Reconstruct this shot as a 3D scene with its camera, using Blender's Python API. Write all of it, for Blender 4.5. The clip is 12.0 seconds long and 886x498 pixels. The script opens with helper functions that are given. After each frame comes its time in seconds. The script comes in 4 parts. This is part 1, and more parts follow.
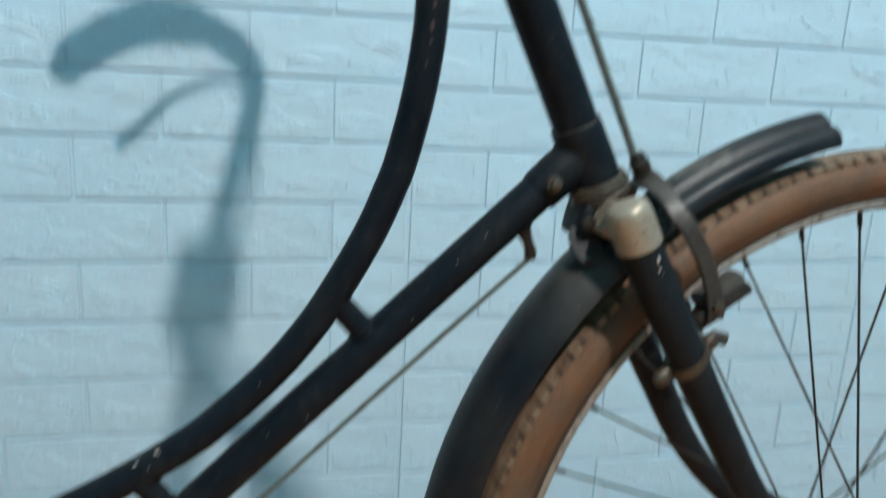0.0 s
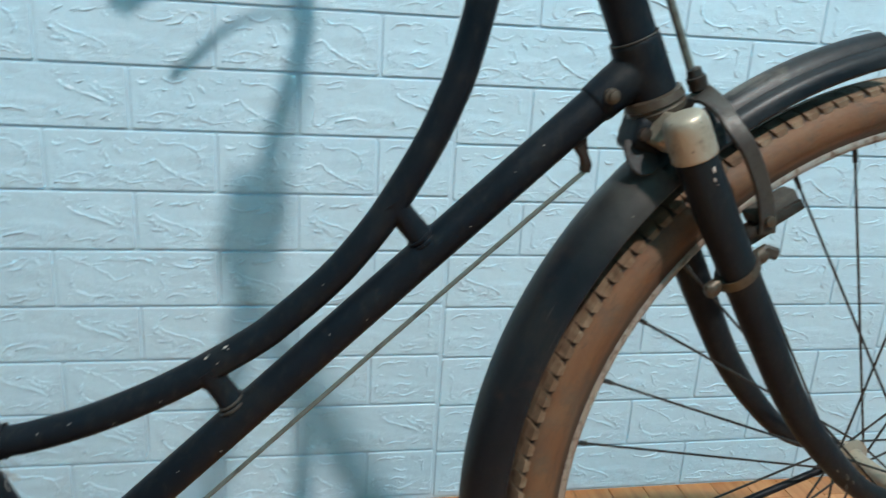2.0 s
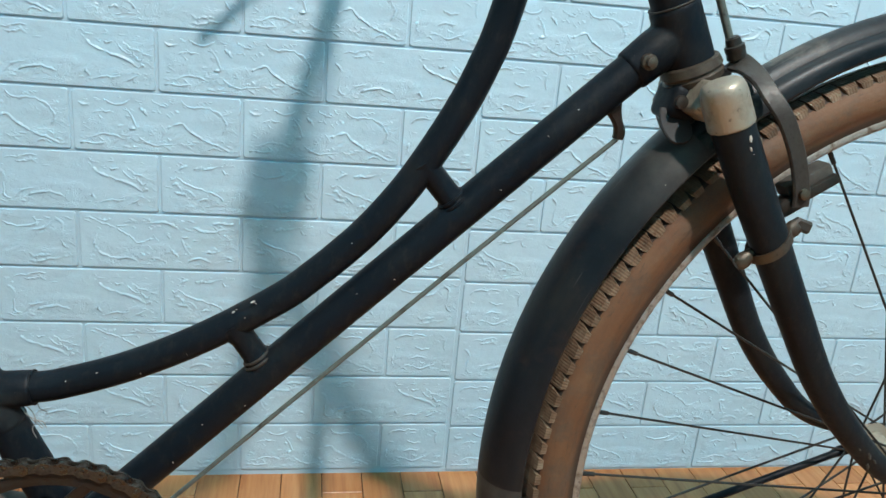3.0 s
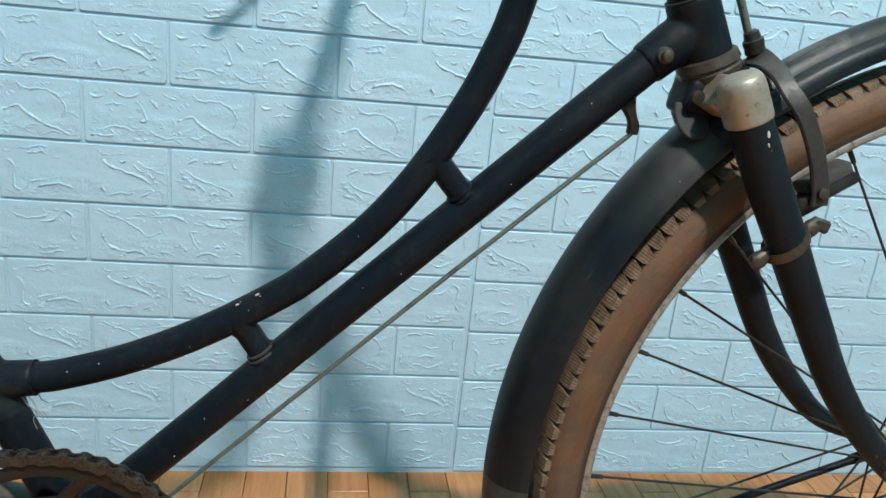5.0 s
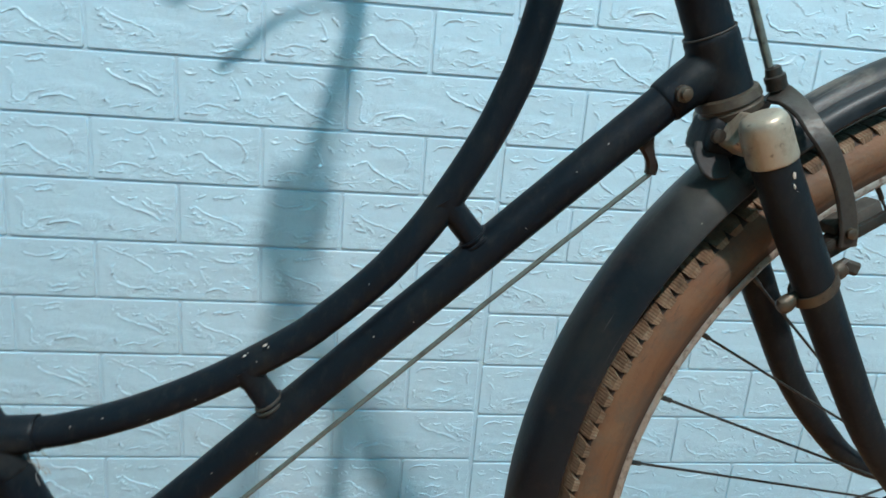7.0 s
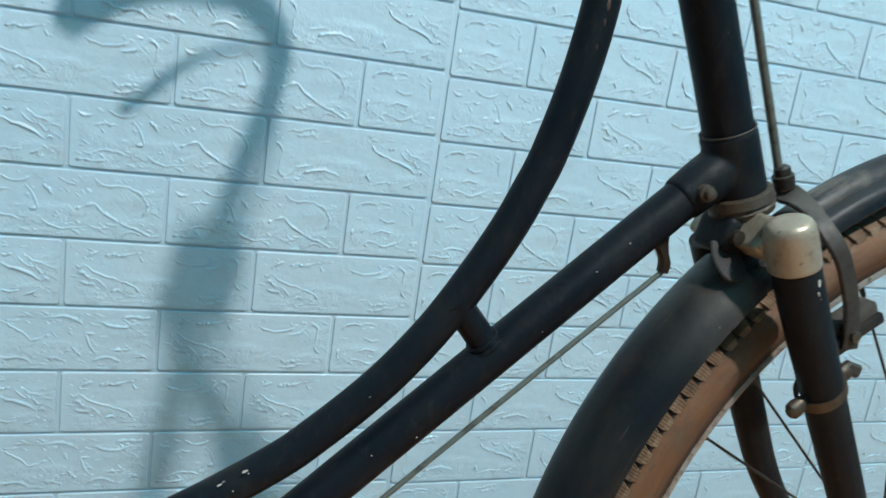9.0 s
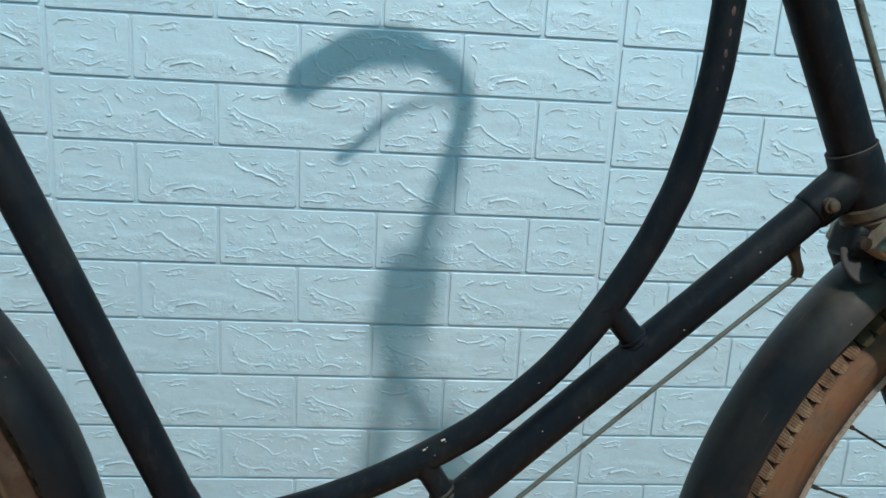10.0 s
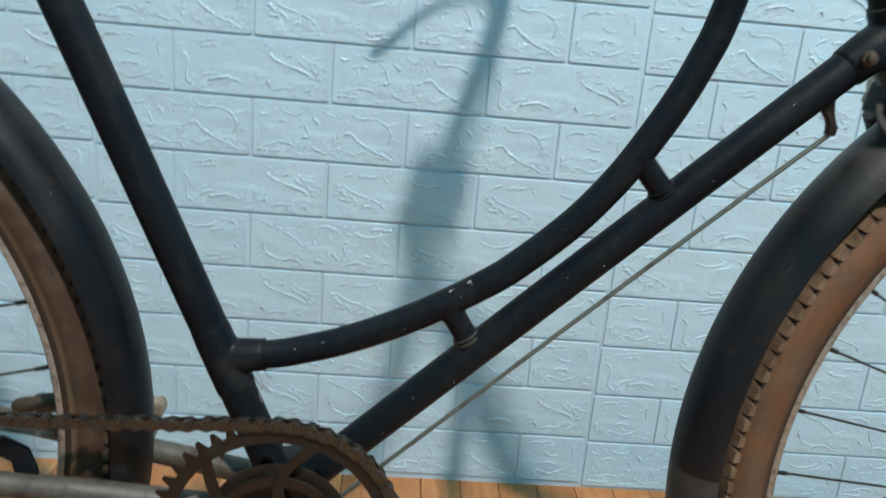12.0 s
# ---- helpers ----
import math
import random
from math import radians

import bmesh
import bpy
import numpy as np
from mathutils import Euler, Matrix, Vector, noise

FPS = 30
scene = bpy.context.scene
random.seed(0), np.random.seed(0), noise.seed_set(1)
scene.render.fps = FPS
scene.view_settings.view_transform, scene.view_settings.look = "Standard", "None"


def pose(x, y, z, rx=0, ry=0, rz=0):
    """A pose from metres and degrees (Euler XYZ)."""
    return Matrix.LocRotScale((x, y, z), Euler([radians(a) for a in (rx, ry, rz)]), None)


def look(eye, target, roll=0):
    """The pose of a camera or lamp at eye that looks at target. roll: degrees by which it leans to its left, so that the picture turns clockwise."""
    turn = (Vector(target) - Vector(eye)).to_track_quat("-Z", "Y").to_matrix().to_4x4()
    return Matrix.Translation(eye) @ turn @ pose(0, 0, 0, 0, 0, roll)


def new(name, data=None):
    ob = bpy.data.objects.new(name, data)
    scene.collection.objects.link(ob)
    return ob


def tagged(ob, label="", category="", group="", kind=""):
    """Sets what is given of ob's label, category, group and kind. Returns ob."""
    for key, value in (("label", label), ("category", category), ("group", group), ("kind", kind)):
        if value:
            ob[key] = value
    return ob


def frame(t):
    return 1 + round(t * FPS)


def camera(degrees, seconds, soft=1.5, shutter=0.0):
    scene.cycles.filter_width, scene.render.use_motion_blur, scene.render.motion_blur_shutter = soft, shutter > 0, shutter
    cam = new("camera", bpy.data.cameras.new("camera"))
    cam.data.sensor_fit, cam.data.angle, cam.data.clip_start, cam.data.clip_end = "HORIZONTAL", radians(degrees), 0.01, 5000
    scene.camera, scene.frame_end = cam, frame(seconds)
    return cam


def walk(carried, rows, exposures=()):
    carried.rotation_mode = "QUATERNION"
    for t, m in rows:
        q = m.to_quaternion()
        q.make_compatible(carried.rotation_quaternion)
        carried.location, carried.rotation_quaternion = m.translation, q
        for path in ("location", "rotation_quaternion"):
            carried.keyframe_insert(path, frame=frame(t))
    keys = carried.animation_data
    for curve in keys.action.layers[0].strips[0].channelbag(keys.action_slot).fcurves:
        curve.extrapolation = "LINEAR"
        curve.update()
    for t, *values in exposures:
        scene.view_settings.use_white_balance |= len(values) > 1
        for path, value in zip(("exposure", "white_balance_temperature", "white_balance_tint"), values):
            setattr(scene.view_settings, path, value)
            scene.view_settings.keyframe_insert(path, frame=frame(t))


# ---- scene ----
# stops by which the clip's own camera brightens and darkens
EXPOSURES = [(0.0, -0.02, 6800, 11), (0.5, 0.13, 6900, 12), (1.0, 0.06, 6900, 12), (1.5, 0.06, 6950, 12), (2.5, 0.2, 6950, 13), (3.5, 0.19, 6950, 11), (5.5, 0.18, 6750, 10), (6.5, 0.2, 6700, 10), (8.5, 0.02, 6600, 9), (9.5, 0.06, 6880, 10), (10.0, 0.02, 6950, 11), (10.5, 0.04, 6950, 12), (12.0, 0.06, 7120, 15)]
cam = camera(59.10, 12.0, soft=1.5, shutter=0.55)
# seconds, eye, the point looked at, roll
PATH = [
    (0, (0.5188, -0.9749, 0.7328), (0.9626, 0.9136, 0.2463), 3.13),
    (0.2, (0.4985, -0.9741, 0.7363), (0.9674, 0.8650, 0.1056), 4.24),
    (0.5, (0.4988, -0.9964, 0.7211), (0.9041, 0.8888, 0.1904), 3.88),
    (0.7, (0.4991, -0.9931, 0.7222), (0.9303, 0.8919, 0.2114), 3.97),
    (1, (0.5095, -0.9903, 0.7255), (0.9554, 0.8952, 0.2296), 2.02),
    (1.2, (0.5133, -0.9912, 0.7207), (0.9583, 0.8998, 0.2448), 2.11),
    (1.5, (0.5223, -0.9855, 0.7164), (1.0193, 0.8840, 0.2084), 2.73),
    (2, (0.4971, -0.9962, 0.7003), (0.8677, 0.8822, 0.1220), 3.57),
    (2.5, (0.4846, -1.0081, 0.6865), (0.8022, 0.8739, 0.0887), 5.10),
    (3, (0.4861, -0.9983, 0.6843), (0.8273, 0.8735, 0.0679), 5.23),
    (3.5, (0.4869, -0.9867, 0.6791), (0.8268, 0.8820, 0.0527), 5.52),
    (5.5, (0.4955, -0.9965, 0.6768), (0.7704, 0.8920, 0.0786), 6.04),
    (6, (0.5036, -1.0067, 0.6788), (0.7250, 0.8958, 0.1029), 5.78),
    (6.5, (0.5033, -0.9970, 0.6789), (0.7437, 0.8981, 0.0865), 5.68),
    (6.7, (0.4984, -0.9853, 0.6827), (0.7393, 0.9113, 0.0954), 5.47),
    (8.3, (0.4599, -0.8869, 0.6952), (1.0691, 0.9501, 0.1910), 2.74),
    (8.5, (0.4368, -0.8684, 0.6889), (1.0567, 0.9523, 0.1407), 4.31),
    (8.7, (0.4200, -0.8644, 0.6828), (1.0345, 0.9638, 0.1536), 7.27),
    (9, (0.4042, -0.8862, 0.7078), (1.0692, 0.9412, 0.2409), 8.59),
    (9.2, (0.3974, -0.9179, 0.7020), (0.9692, 0.9496, 0.2716), 8.35),
    (9.5, (0.3916, -0.9571, 0.7179), (0.7781, 0.9549, 0.2763), 7.11),
    (9.7, (0.3955, -0.9763, 0.7153), (0.7135, 0.9467, 0.2669), 6.90),
    (10, (0.3981, -0.9954, 0.7315), (0.5763, 0.9433, 0.2732), 3.20),
    (10.5, (0.4100, -1.0011, 0.7231), (0.5316, 0.9405, 0.2594), 3.85),
    (11, (0.4049, -1.0360, 0.7160), (0.4559, 0.9010, 0.2204), 5.00),
    (11.2, (0.4027, -1.0414, 0.6965), (0.5300, 0.9178, 0.3152), 10.31),
    (11.5, (0.4075, -1.0387, 0.6753), (0.4995, 0.9002, 0.1934), 4.16),
    (11.7, (0.4021, -1.0376, 0.6672), (0.5247, 0.8935, 0.1615), 3.95),
    (12, (0.3966, -1.0259, 0.6506), (0.5197, 0.8943, 0.1047), 5.15),
]
walk(cam, [(t, look(eye, target, roll)) for t, eye, target, roll in PATH], EXPOSURES)

# ---- light ----
LAMP = (1.00, -2.19, 3.32)
world = bpy.data.worlds.new("room_air")
scene.world = world
world.use_nodes = True
world.node_tree.nodes["Background"].inputs["Color"].default_value = (0.75, 0.9, 1.0, 1)
world.node_tree.nodes["Background"].inputs["Strength"].default_value = 0.0
bulb = bpy.data.lights.new("ceiling_lamp_light", "POINT")
bulb.energy, bulb.color, bulb.shadow_soft_size = 485, (1.0, 0.894, 0.880), 0.056
new("ceiling_lamp_light", bulb).location = LAMP


# ---- materials ----
def material(name):
    m = bpy.data.materials.new(name)
    m.use_nodes = True
    return m, m.node_tree.nodes, m.node_tree.links, m.node_tree.nodes["Principled BSDF"]


def add(nodes, kind, **values):
    n = nodes.new(kind)
    for key, value in values.items():
        n.inputs[key].default_value = value
    return n


def coords(nodes, links, scale=(1, 1, 1), shift=None):
    """Object coordinates, stretched; with shift they move by each object's own random amount."""
    tc = nodes.new("ShaderNodeTexCoord")
    mp = nodes.new("ShaderNodeMapping")
    mp.inputs["Scale"].default_value = scale
    links.new(tc.outputs["Object"], mp.inputs["Vector"])
    if shift:
        info = nodes.new("ShaderNodeObjectInfo")
        mul = nodes.new("ShaderNodeVectorMath")
        mul.operation = "SCALE"
        mul.inputs[0].default_value = shift
        links.new(info.outputs["Random"], mul.inputs["Scale"])
        links.new(mul.outputs[0], mp.inputs["Location"])
    return mp


def noise_tex(nodes, links, vec, scale, detail=4.0, rough=0.55):
    n = add(nodes, "ShaderNodeTexNoise", Scale=scale, Detail=detail, Roughness=rough)
    links.new(vec.outputs[0], n.inputs["Vector"])
    return n


def ramp(nodes, links, source, stops):
    r = nodes.new("ShaderNodeValToRGB")
    e = r.color_ramp.elements
    while len(e) < len(stops):
        e.new(0.5)
    for item, (pos, col) in zip(e, stops):
        item.position = pos
        item.color = (*col, 1) if len(col) == 3 else col
    links.new(source, r.inputs["Fac"])
    return r


def grey(v):
    return (v, v, v)


def mix(nodes, links, fac, a, b):
    m = nodes.new("ShaderNodeMix")
    m.data_type = "RGBA"
    if isinstance(fac, float):
        m.inputs["Factor"].default_value = fac
    else:
        links.new(fac, m.inputs["Factor"])
    for slot, val in (("A", a), ("B", b)):
        s = [i for i in m.inputs if i.name == slot and i.type == "RGBA"][0]
        if isinstance(val, tuple):
            s.default_value = (*val, 1)
        else:
            links.new(val, s)
    return [o for o in m.outputs if o.type == "RGBA"][0]


def bump(nodes, links, bsdf, height, distance, strength=1.0, before=None):
    b = add(nodes, "ShaderNodeBump", Strength=strength, Distance=distance)
    links.new(height, b.inputs["Height"])
    if before:
        links.new(before.outputs[0], b.inputs["Normal"])
    links.new(b.outputs[0], bsdf.inputs["Normal"])
    return b


def foam_brick():
    m, n, l, p = material("foam_brick_paint")
    vec = coords(n, l, (1.0, 1.0, 1.5))
    own = coords(n, l, (1.0, 1.0, 1.0), (3.0, 0.0, 7.0))
    base = ramp(n, l, noise_tex(n, l, own, 6.0).outputs["Fac"], [(0.3, (0.415, 0.615, 0.715)), (0.7, (0.455, 0.65, 0.745))])
    l.new(base.outputs[0], p.inputs["Base Color"])
    p.inputs["Roughness"].default_value = 0.34
    # torn terraces and a softly dented face between the moulded ridges
    field = noise_tex(n, l, vec, 30.0, 4.0, 0.6)
    field.inputs["Distortion"].default_value = 0.6
    steps = ramp(n, l, field.outputs["Fac"], [(0.40, grey(0.0)), (0.43, grey(0.4)), (0.50, grey(0.45)), (0.525, grey(0.8)), (0.59, grey(0.75)), (0.62, grey(1.0))])
    mask = ramp(n, l, noise_tex(n, l, vec, 16.0, 1.0).outputs["Fac"], [(0.46, grey(0.0)), (0.60, grey(1.0))])
    torn = n.new("ShaderNodeMath")
    torn.operation = "MULTIPLY"
    l.new(steps.outputs[0], torn.inputs[0])
    l.new(mask.outputs[0], torn.inputs[1])
    dents = noise_tex(n, l, vec, 60.0, 4.0)
    fine = noise_tex(n, l, vec, 420.0, 3.0)
    b0 = bump(n, l, p, fine.outputs["Fac"], 0.0004, 0.4)
    b1 = bump(n, l, p, dents.outputs["Fac"], 0.0016, 0.5, b0)
    bump(n, l, p, torn.outputs[0], 0.0012, 0.8, b1)
    return m


def wall_paint(name, a, b, scale=3.0, rough=0.6):
    m, n, l, p = material(name)
    vec = coords(n, l)
    c = ramp(n, l, noise_tex(n, l, vec, scale).outputs["Fac"], [(0.3, a), (0.7, b)])
    l.new(c.outputs[0], p.inputs["Base Color"])
    p.inputs["Roughness"].default_value = rough
    bump(n, l, p, noise_tex(n, l, vec, 90.0).outputs["Fac"], 0.001, 0.4)
    return m


def black_paint(name, dust, shades=((0.0034, 0.0062, 0.0096), (0.0050, 0.0082, 0.0118))):
    m, n, l, p = material(name)
    vec = coords(n, l)
    tone = ramp(n, l, noise_tex(n, l, vec, 14.0, 6.0).outputs["Fac"], [(0.3, shades[0]), (0.58, shades[1]), (0.78, (0.009 + dust, 0.010 + 0.95 * dust, 0.010 + 0.82 * dust))])
    rust = ramp(n, l, noise_tex(n, l, vec, 55.0, 5.0, 0.7).outputs["Fac"], [(0.69, grey(0.0)), (0.77, grey(0.8))])
    col = mix(n, l, rust.outputs[0], tone.outputs[0], (0.055, 0.037, 0.026))
    # specks of dried paint
    vor = add(n, "ShaderNodeTexVoronoi", Scale=85.0)
    l.new(vec.outputs[0], vor.inputs["Vector"])
    speck = ramp(n, l, vor.outputs["Distance"], [(0.018, grey(0.8)), (0.036, grey(0.0))])
    pick = ramp(n, l, noise_tex(n, l, vec, 30.0).outputs["Fac"], [(0.54, grey(0.0)), (0.60, grey(1.0))])
    both = n.new("ShaderNodeMath")
    both.operation = "MULTIPLY"
    l.new(speck.outputs[0], both.inputs[0])
    l.new(pick.outputs[0], both.inputs[1])
    col = mix(n, l, both.outputs[0], col, (0.22, 0.21, 0.18))
    scuff_v = coords(n, l, (1.0, 1.0, 0.45))
    scuff = ramp(n, l, noise_tex(n, l, scuff_v, 150.0, 6.0, 0.75).outputs["Fac"], [(0.52, grey(0.0)), (0.70, grey(0.5))])
    col = mix(n, l, scuff.outputs[0], col, (0.026, 0.025, 0.022))
    l.new(col, p.inputs["Base Color"])
    r = ramp(n, l, noise_tex(n, l, vec, 35.0, 5.0).outputs["Fac"], [(0.3, grey(0.36)), (0.7, grey(0.58))])
    l.new(r.outputs[0], p.inputs["Roughness"])
    p.inputs["Specular IOR Level"].default_value = 0.13
    bump(n, l, p, noise_tex(n, l, vec, 220.0, 5.0).outputs["Fac"], 0.0006, 0.5)
    return m


def worn_metal(name, clean, dirty, rough=(0.3, 0.6), metal=0.9, scale=60.0, lo=0.45, hi=0.65):
    m, n, l, p = material(name)
    vec = coords(n, l)
    t = noise_tex(n, l, vec, scale, 6.0, 0.65)
    c = ramp(n, l, t.outputs["Fac"], [(lo, clean), (hi, dirty)])
    pits = ramp(n, l, noise_tex(n, l, vec, scale * 4, 3.0, 0.6).outputs["Fac"], [(0.64, grey(0.0)), (0.72, grey(0.75))])
    col = mix(n, l, pits.outputs[0], c.outputs[0], tuple(0.35 * v for v in dirty))
    l.new(col, p.inputs["Base Color"])
    r = ramp(n, l, t.outputs["Fac"], [(lo, grey(rough[0])), (hi, grey(rough[1]))])
    l.new(r.outputs[0], p.inputs["Roughness"])
    k = ramp(n, l, t.outputs["Fac"], [(lo, grey(metal)), (hi, grey(metal * 0.25))])
    l.new(k.outputs[0], p.inputs["Metallic"])
    bump(n, l, p, noise_tex(n, l, vec, scale * 6, 4.0).outputs["Fac"], 0.0005, 0.5)
    return m


def rubber(name, a, b, c, scale=30.0):
    m, n, l, p = material(name)
    vec = coords(n, l)
    t = ramp(n, l, noise_tex(n, l, vec, scale, 6.0, 0.6).outputs["Fac"], [(0.3, a), (0.5, b), (0.72, c)])
    l.new(t.outputs[0], p.inputs["Base Color"])
    p.inputs["Roughness"].default_value = 0.75
    bump(n, l, p, noise_tex(n, l, vec, 400.0, 4.0).outputs["Fac"], 0.0005, 0.6)
    return m


def floor_wood():
    m, n, l, p = material("printed_wood_floor")
    vec = coords(n, l, (30.0, 2.0, 1.0), (5.0, 9.0, 0.0))
    grain = noise_tex(n, l, vec, 3.0, 6.0, 0.6)
    c = ramp(n, l, grain.outputs["Fac"], [(0.25, (0.36, 0.13, 0.045)), (0.5, (0.52, 0.23, 0.085)), (0.75, (0.62, 0.33, 0.15))])
    info = n.new("ShaderNodeObjectInfo")
    tint = ramp(n, l, info.outputs["Random"], [(0.0, (0.75, 0.7, 0.66)), (1.0, (1.0, 1.0, 1.0))])
    mul = n.new("ShaderNodeMix")
    mul.data_type, mul.blend_type = "RGBA", "MULTIPLY"
    mul.inputs["Factor"].default_value = 1.0
    cols = [i for i in mul.inputs if i.type == "RGBA"]
    l.new(c.outputs[0], cols[0])
    l.new(tint.outputs[0], cols[1])
    l.new([o for o in mul.outputs if o.type == "RGBA"][0], p.inputs["Base Color"])
    p.inputs["Roughness"].default_value = 0.35
    return m


def polar(nodes, links, c, scale):
    """Coordinates (radius, turn, side) round an axis along y through c, for streaks that run round a wheel."""
    tc = nodes.new("ShaderNodeTexCoord")
    sub = nodes.new("ShaderNodeVectorMath")
    sub.operation = "SUBTRACT"
    sub.inputs[1].default_value = (c[0], 0.0, c[1])
    links.new(tc.outputs["Object"], sub.inputs[0])
    sep = nodes.new("ShaderNodeSeparateXYZ")
    links.new(sub.outputs[0], sep.inputs[0])
    flat_v = nodes.new("ShaderNodeVectorMath")
    flat_v.operation = "MULTIPLY"
    flat_v.inputs[1].default_value = (1, 0, 1)
    links.new(sub.outputs[0], flat_v.inputs[0])
    rad = nodes.new("ShaderNodeVectorMath")
    rad.operation = "LENGTH"
    links.new(flat_v.outputs[0], rad.inputs[0])
    turn = nodes.new("ShaderNodeMath")
    turn.operation = "ARCTAN2"
    links.new(sep.outputs["Z"], turn.inputs[0])
    links.new(sep.outputs["X"], turn.inputs[1])
    comb = nodes.new("ShaderNodeCombineXYZ")
    links.new(rad.outputs["Value"], comb.inputs[0])
    links.new(turn.outputs[0], comb.inputs[1])
    links.new(sep.outputs["Y"], comb.inputs[2])
    mp = nodes.new("ShaderNodeMapping")
    mp.inputs["Scale"].default_value = scale
    links.new(comb.outputs[0], mp.inputs["Vector"])
    return mp, rad


def guard_paint(name, c, dust, caked=None):
    """Black enamel with dust and scratches that run along the guard."""
    m, n, l, p = material(name)
    vec = coords(n, l)
    along_v, rad = polar(n, l, c, (28.0, 2.6, 28.0))
    streak = noise_tex(n, l, along_v, 1.0, 6.0, 0.65)
    cloud = noise_tex(n, l, vec, 11.0, 6.0, 0.65)
    both = n.new("ShaderNodeMath")
    both.operation = "MULTIPLY"
    l.new(streak.outputs["Fac"], both.inputs[0])
    l.new(cloud.outputs["Fac"], both.inputs[1])
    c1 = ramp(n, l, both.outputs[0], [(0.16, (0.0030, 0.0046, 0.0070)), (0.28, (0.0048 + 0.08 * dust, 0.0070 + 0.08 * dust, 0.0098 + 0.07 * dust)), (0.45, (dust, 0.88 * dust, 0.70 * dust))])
    rusty = ramp(n, l, noise_tex(n, l, vec, 26.0, 5.0, 0.7).outputs["Fac"], [(0.58, grey(0.0)), (0.72, grey(0.45))])
    col = mix(n, l, rusty.outputs[0], c1.outputs[0], (0.036, 0.022, 0.015))
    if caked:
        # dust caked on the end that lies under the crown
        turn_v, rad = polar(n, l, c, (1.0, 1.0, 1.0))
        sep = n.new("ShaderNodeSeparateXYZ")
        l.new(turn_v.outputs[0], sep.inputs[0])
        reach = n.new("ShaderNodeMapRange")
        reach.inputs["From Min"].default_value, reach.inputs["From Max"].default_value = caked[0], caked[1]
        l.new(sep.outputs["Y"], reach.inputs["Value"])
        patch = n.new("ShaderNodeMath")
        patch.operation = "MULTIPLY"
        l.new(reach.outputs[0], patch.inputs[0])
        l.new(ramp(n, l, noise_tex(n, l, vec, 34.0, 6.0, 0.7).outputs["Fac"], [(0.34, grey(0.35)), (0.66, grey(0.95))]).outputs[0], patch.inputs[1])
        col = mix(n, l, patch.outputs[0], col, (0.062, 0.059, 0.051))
    scratch_v, rad = polar(n, l, c, (420.0, 5.0, 420.0))
    scratch = ramp(n, l, noise_tex(n, l, scratch_v, 1.0, 2.0).outputs["Fac"], [(0.72, grey(0.0)), (0.76, grey(0.5))])
    col = mix(n, l, scratch.outputs[0], col, (0.09, 0.085, 0.075))
    vor = add(n, "ShaderNodeTexVoronoi", Scale=70.0)
    l.new(vec.outputs[0], vor.inputs["Vector"])
    speck = ramp(n, l, vor.outputs["Distance"], [(0.022, grey(0.8)), (0.042, grey(0.0))])
    pick = ramp(n, l, noise_tex(n, l, vec, 25.0).outputs["Fac"], [(0.52, grey(0.0)), (0.58, grey(1.0))])
    k = n.new("ShaderNodeMath")
    k.operation = "MULTIPLY"
    l.new(speck.outputs[0], k.inputs[0])
    l.new(pick.outputs[0], k.inputs[1])
    col = mix(n, l, k.outputs[0], col, (0.21, 0.19, 0.16))
    l.new(col, p.inputs["Base Color"])
    r = ramp(n, l, streak.outputs["Fac"], [(0.3, grey(0.33)), (0.7, grey(0.55))])
    l.new(r.outputs[0], p.inputs["Roughness"])
    p.inputs["Specular IOR Level"].default_value = 0.24
    bump(n, l, p, noise_tex(n, l, vec, 180.0, 5.0).outputs["Fac"], 0.0006, 0.4)
    return m


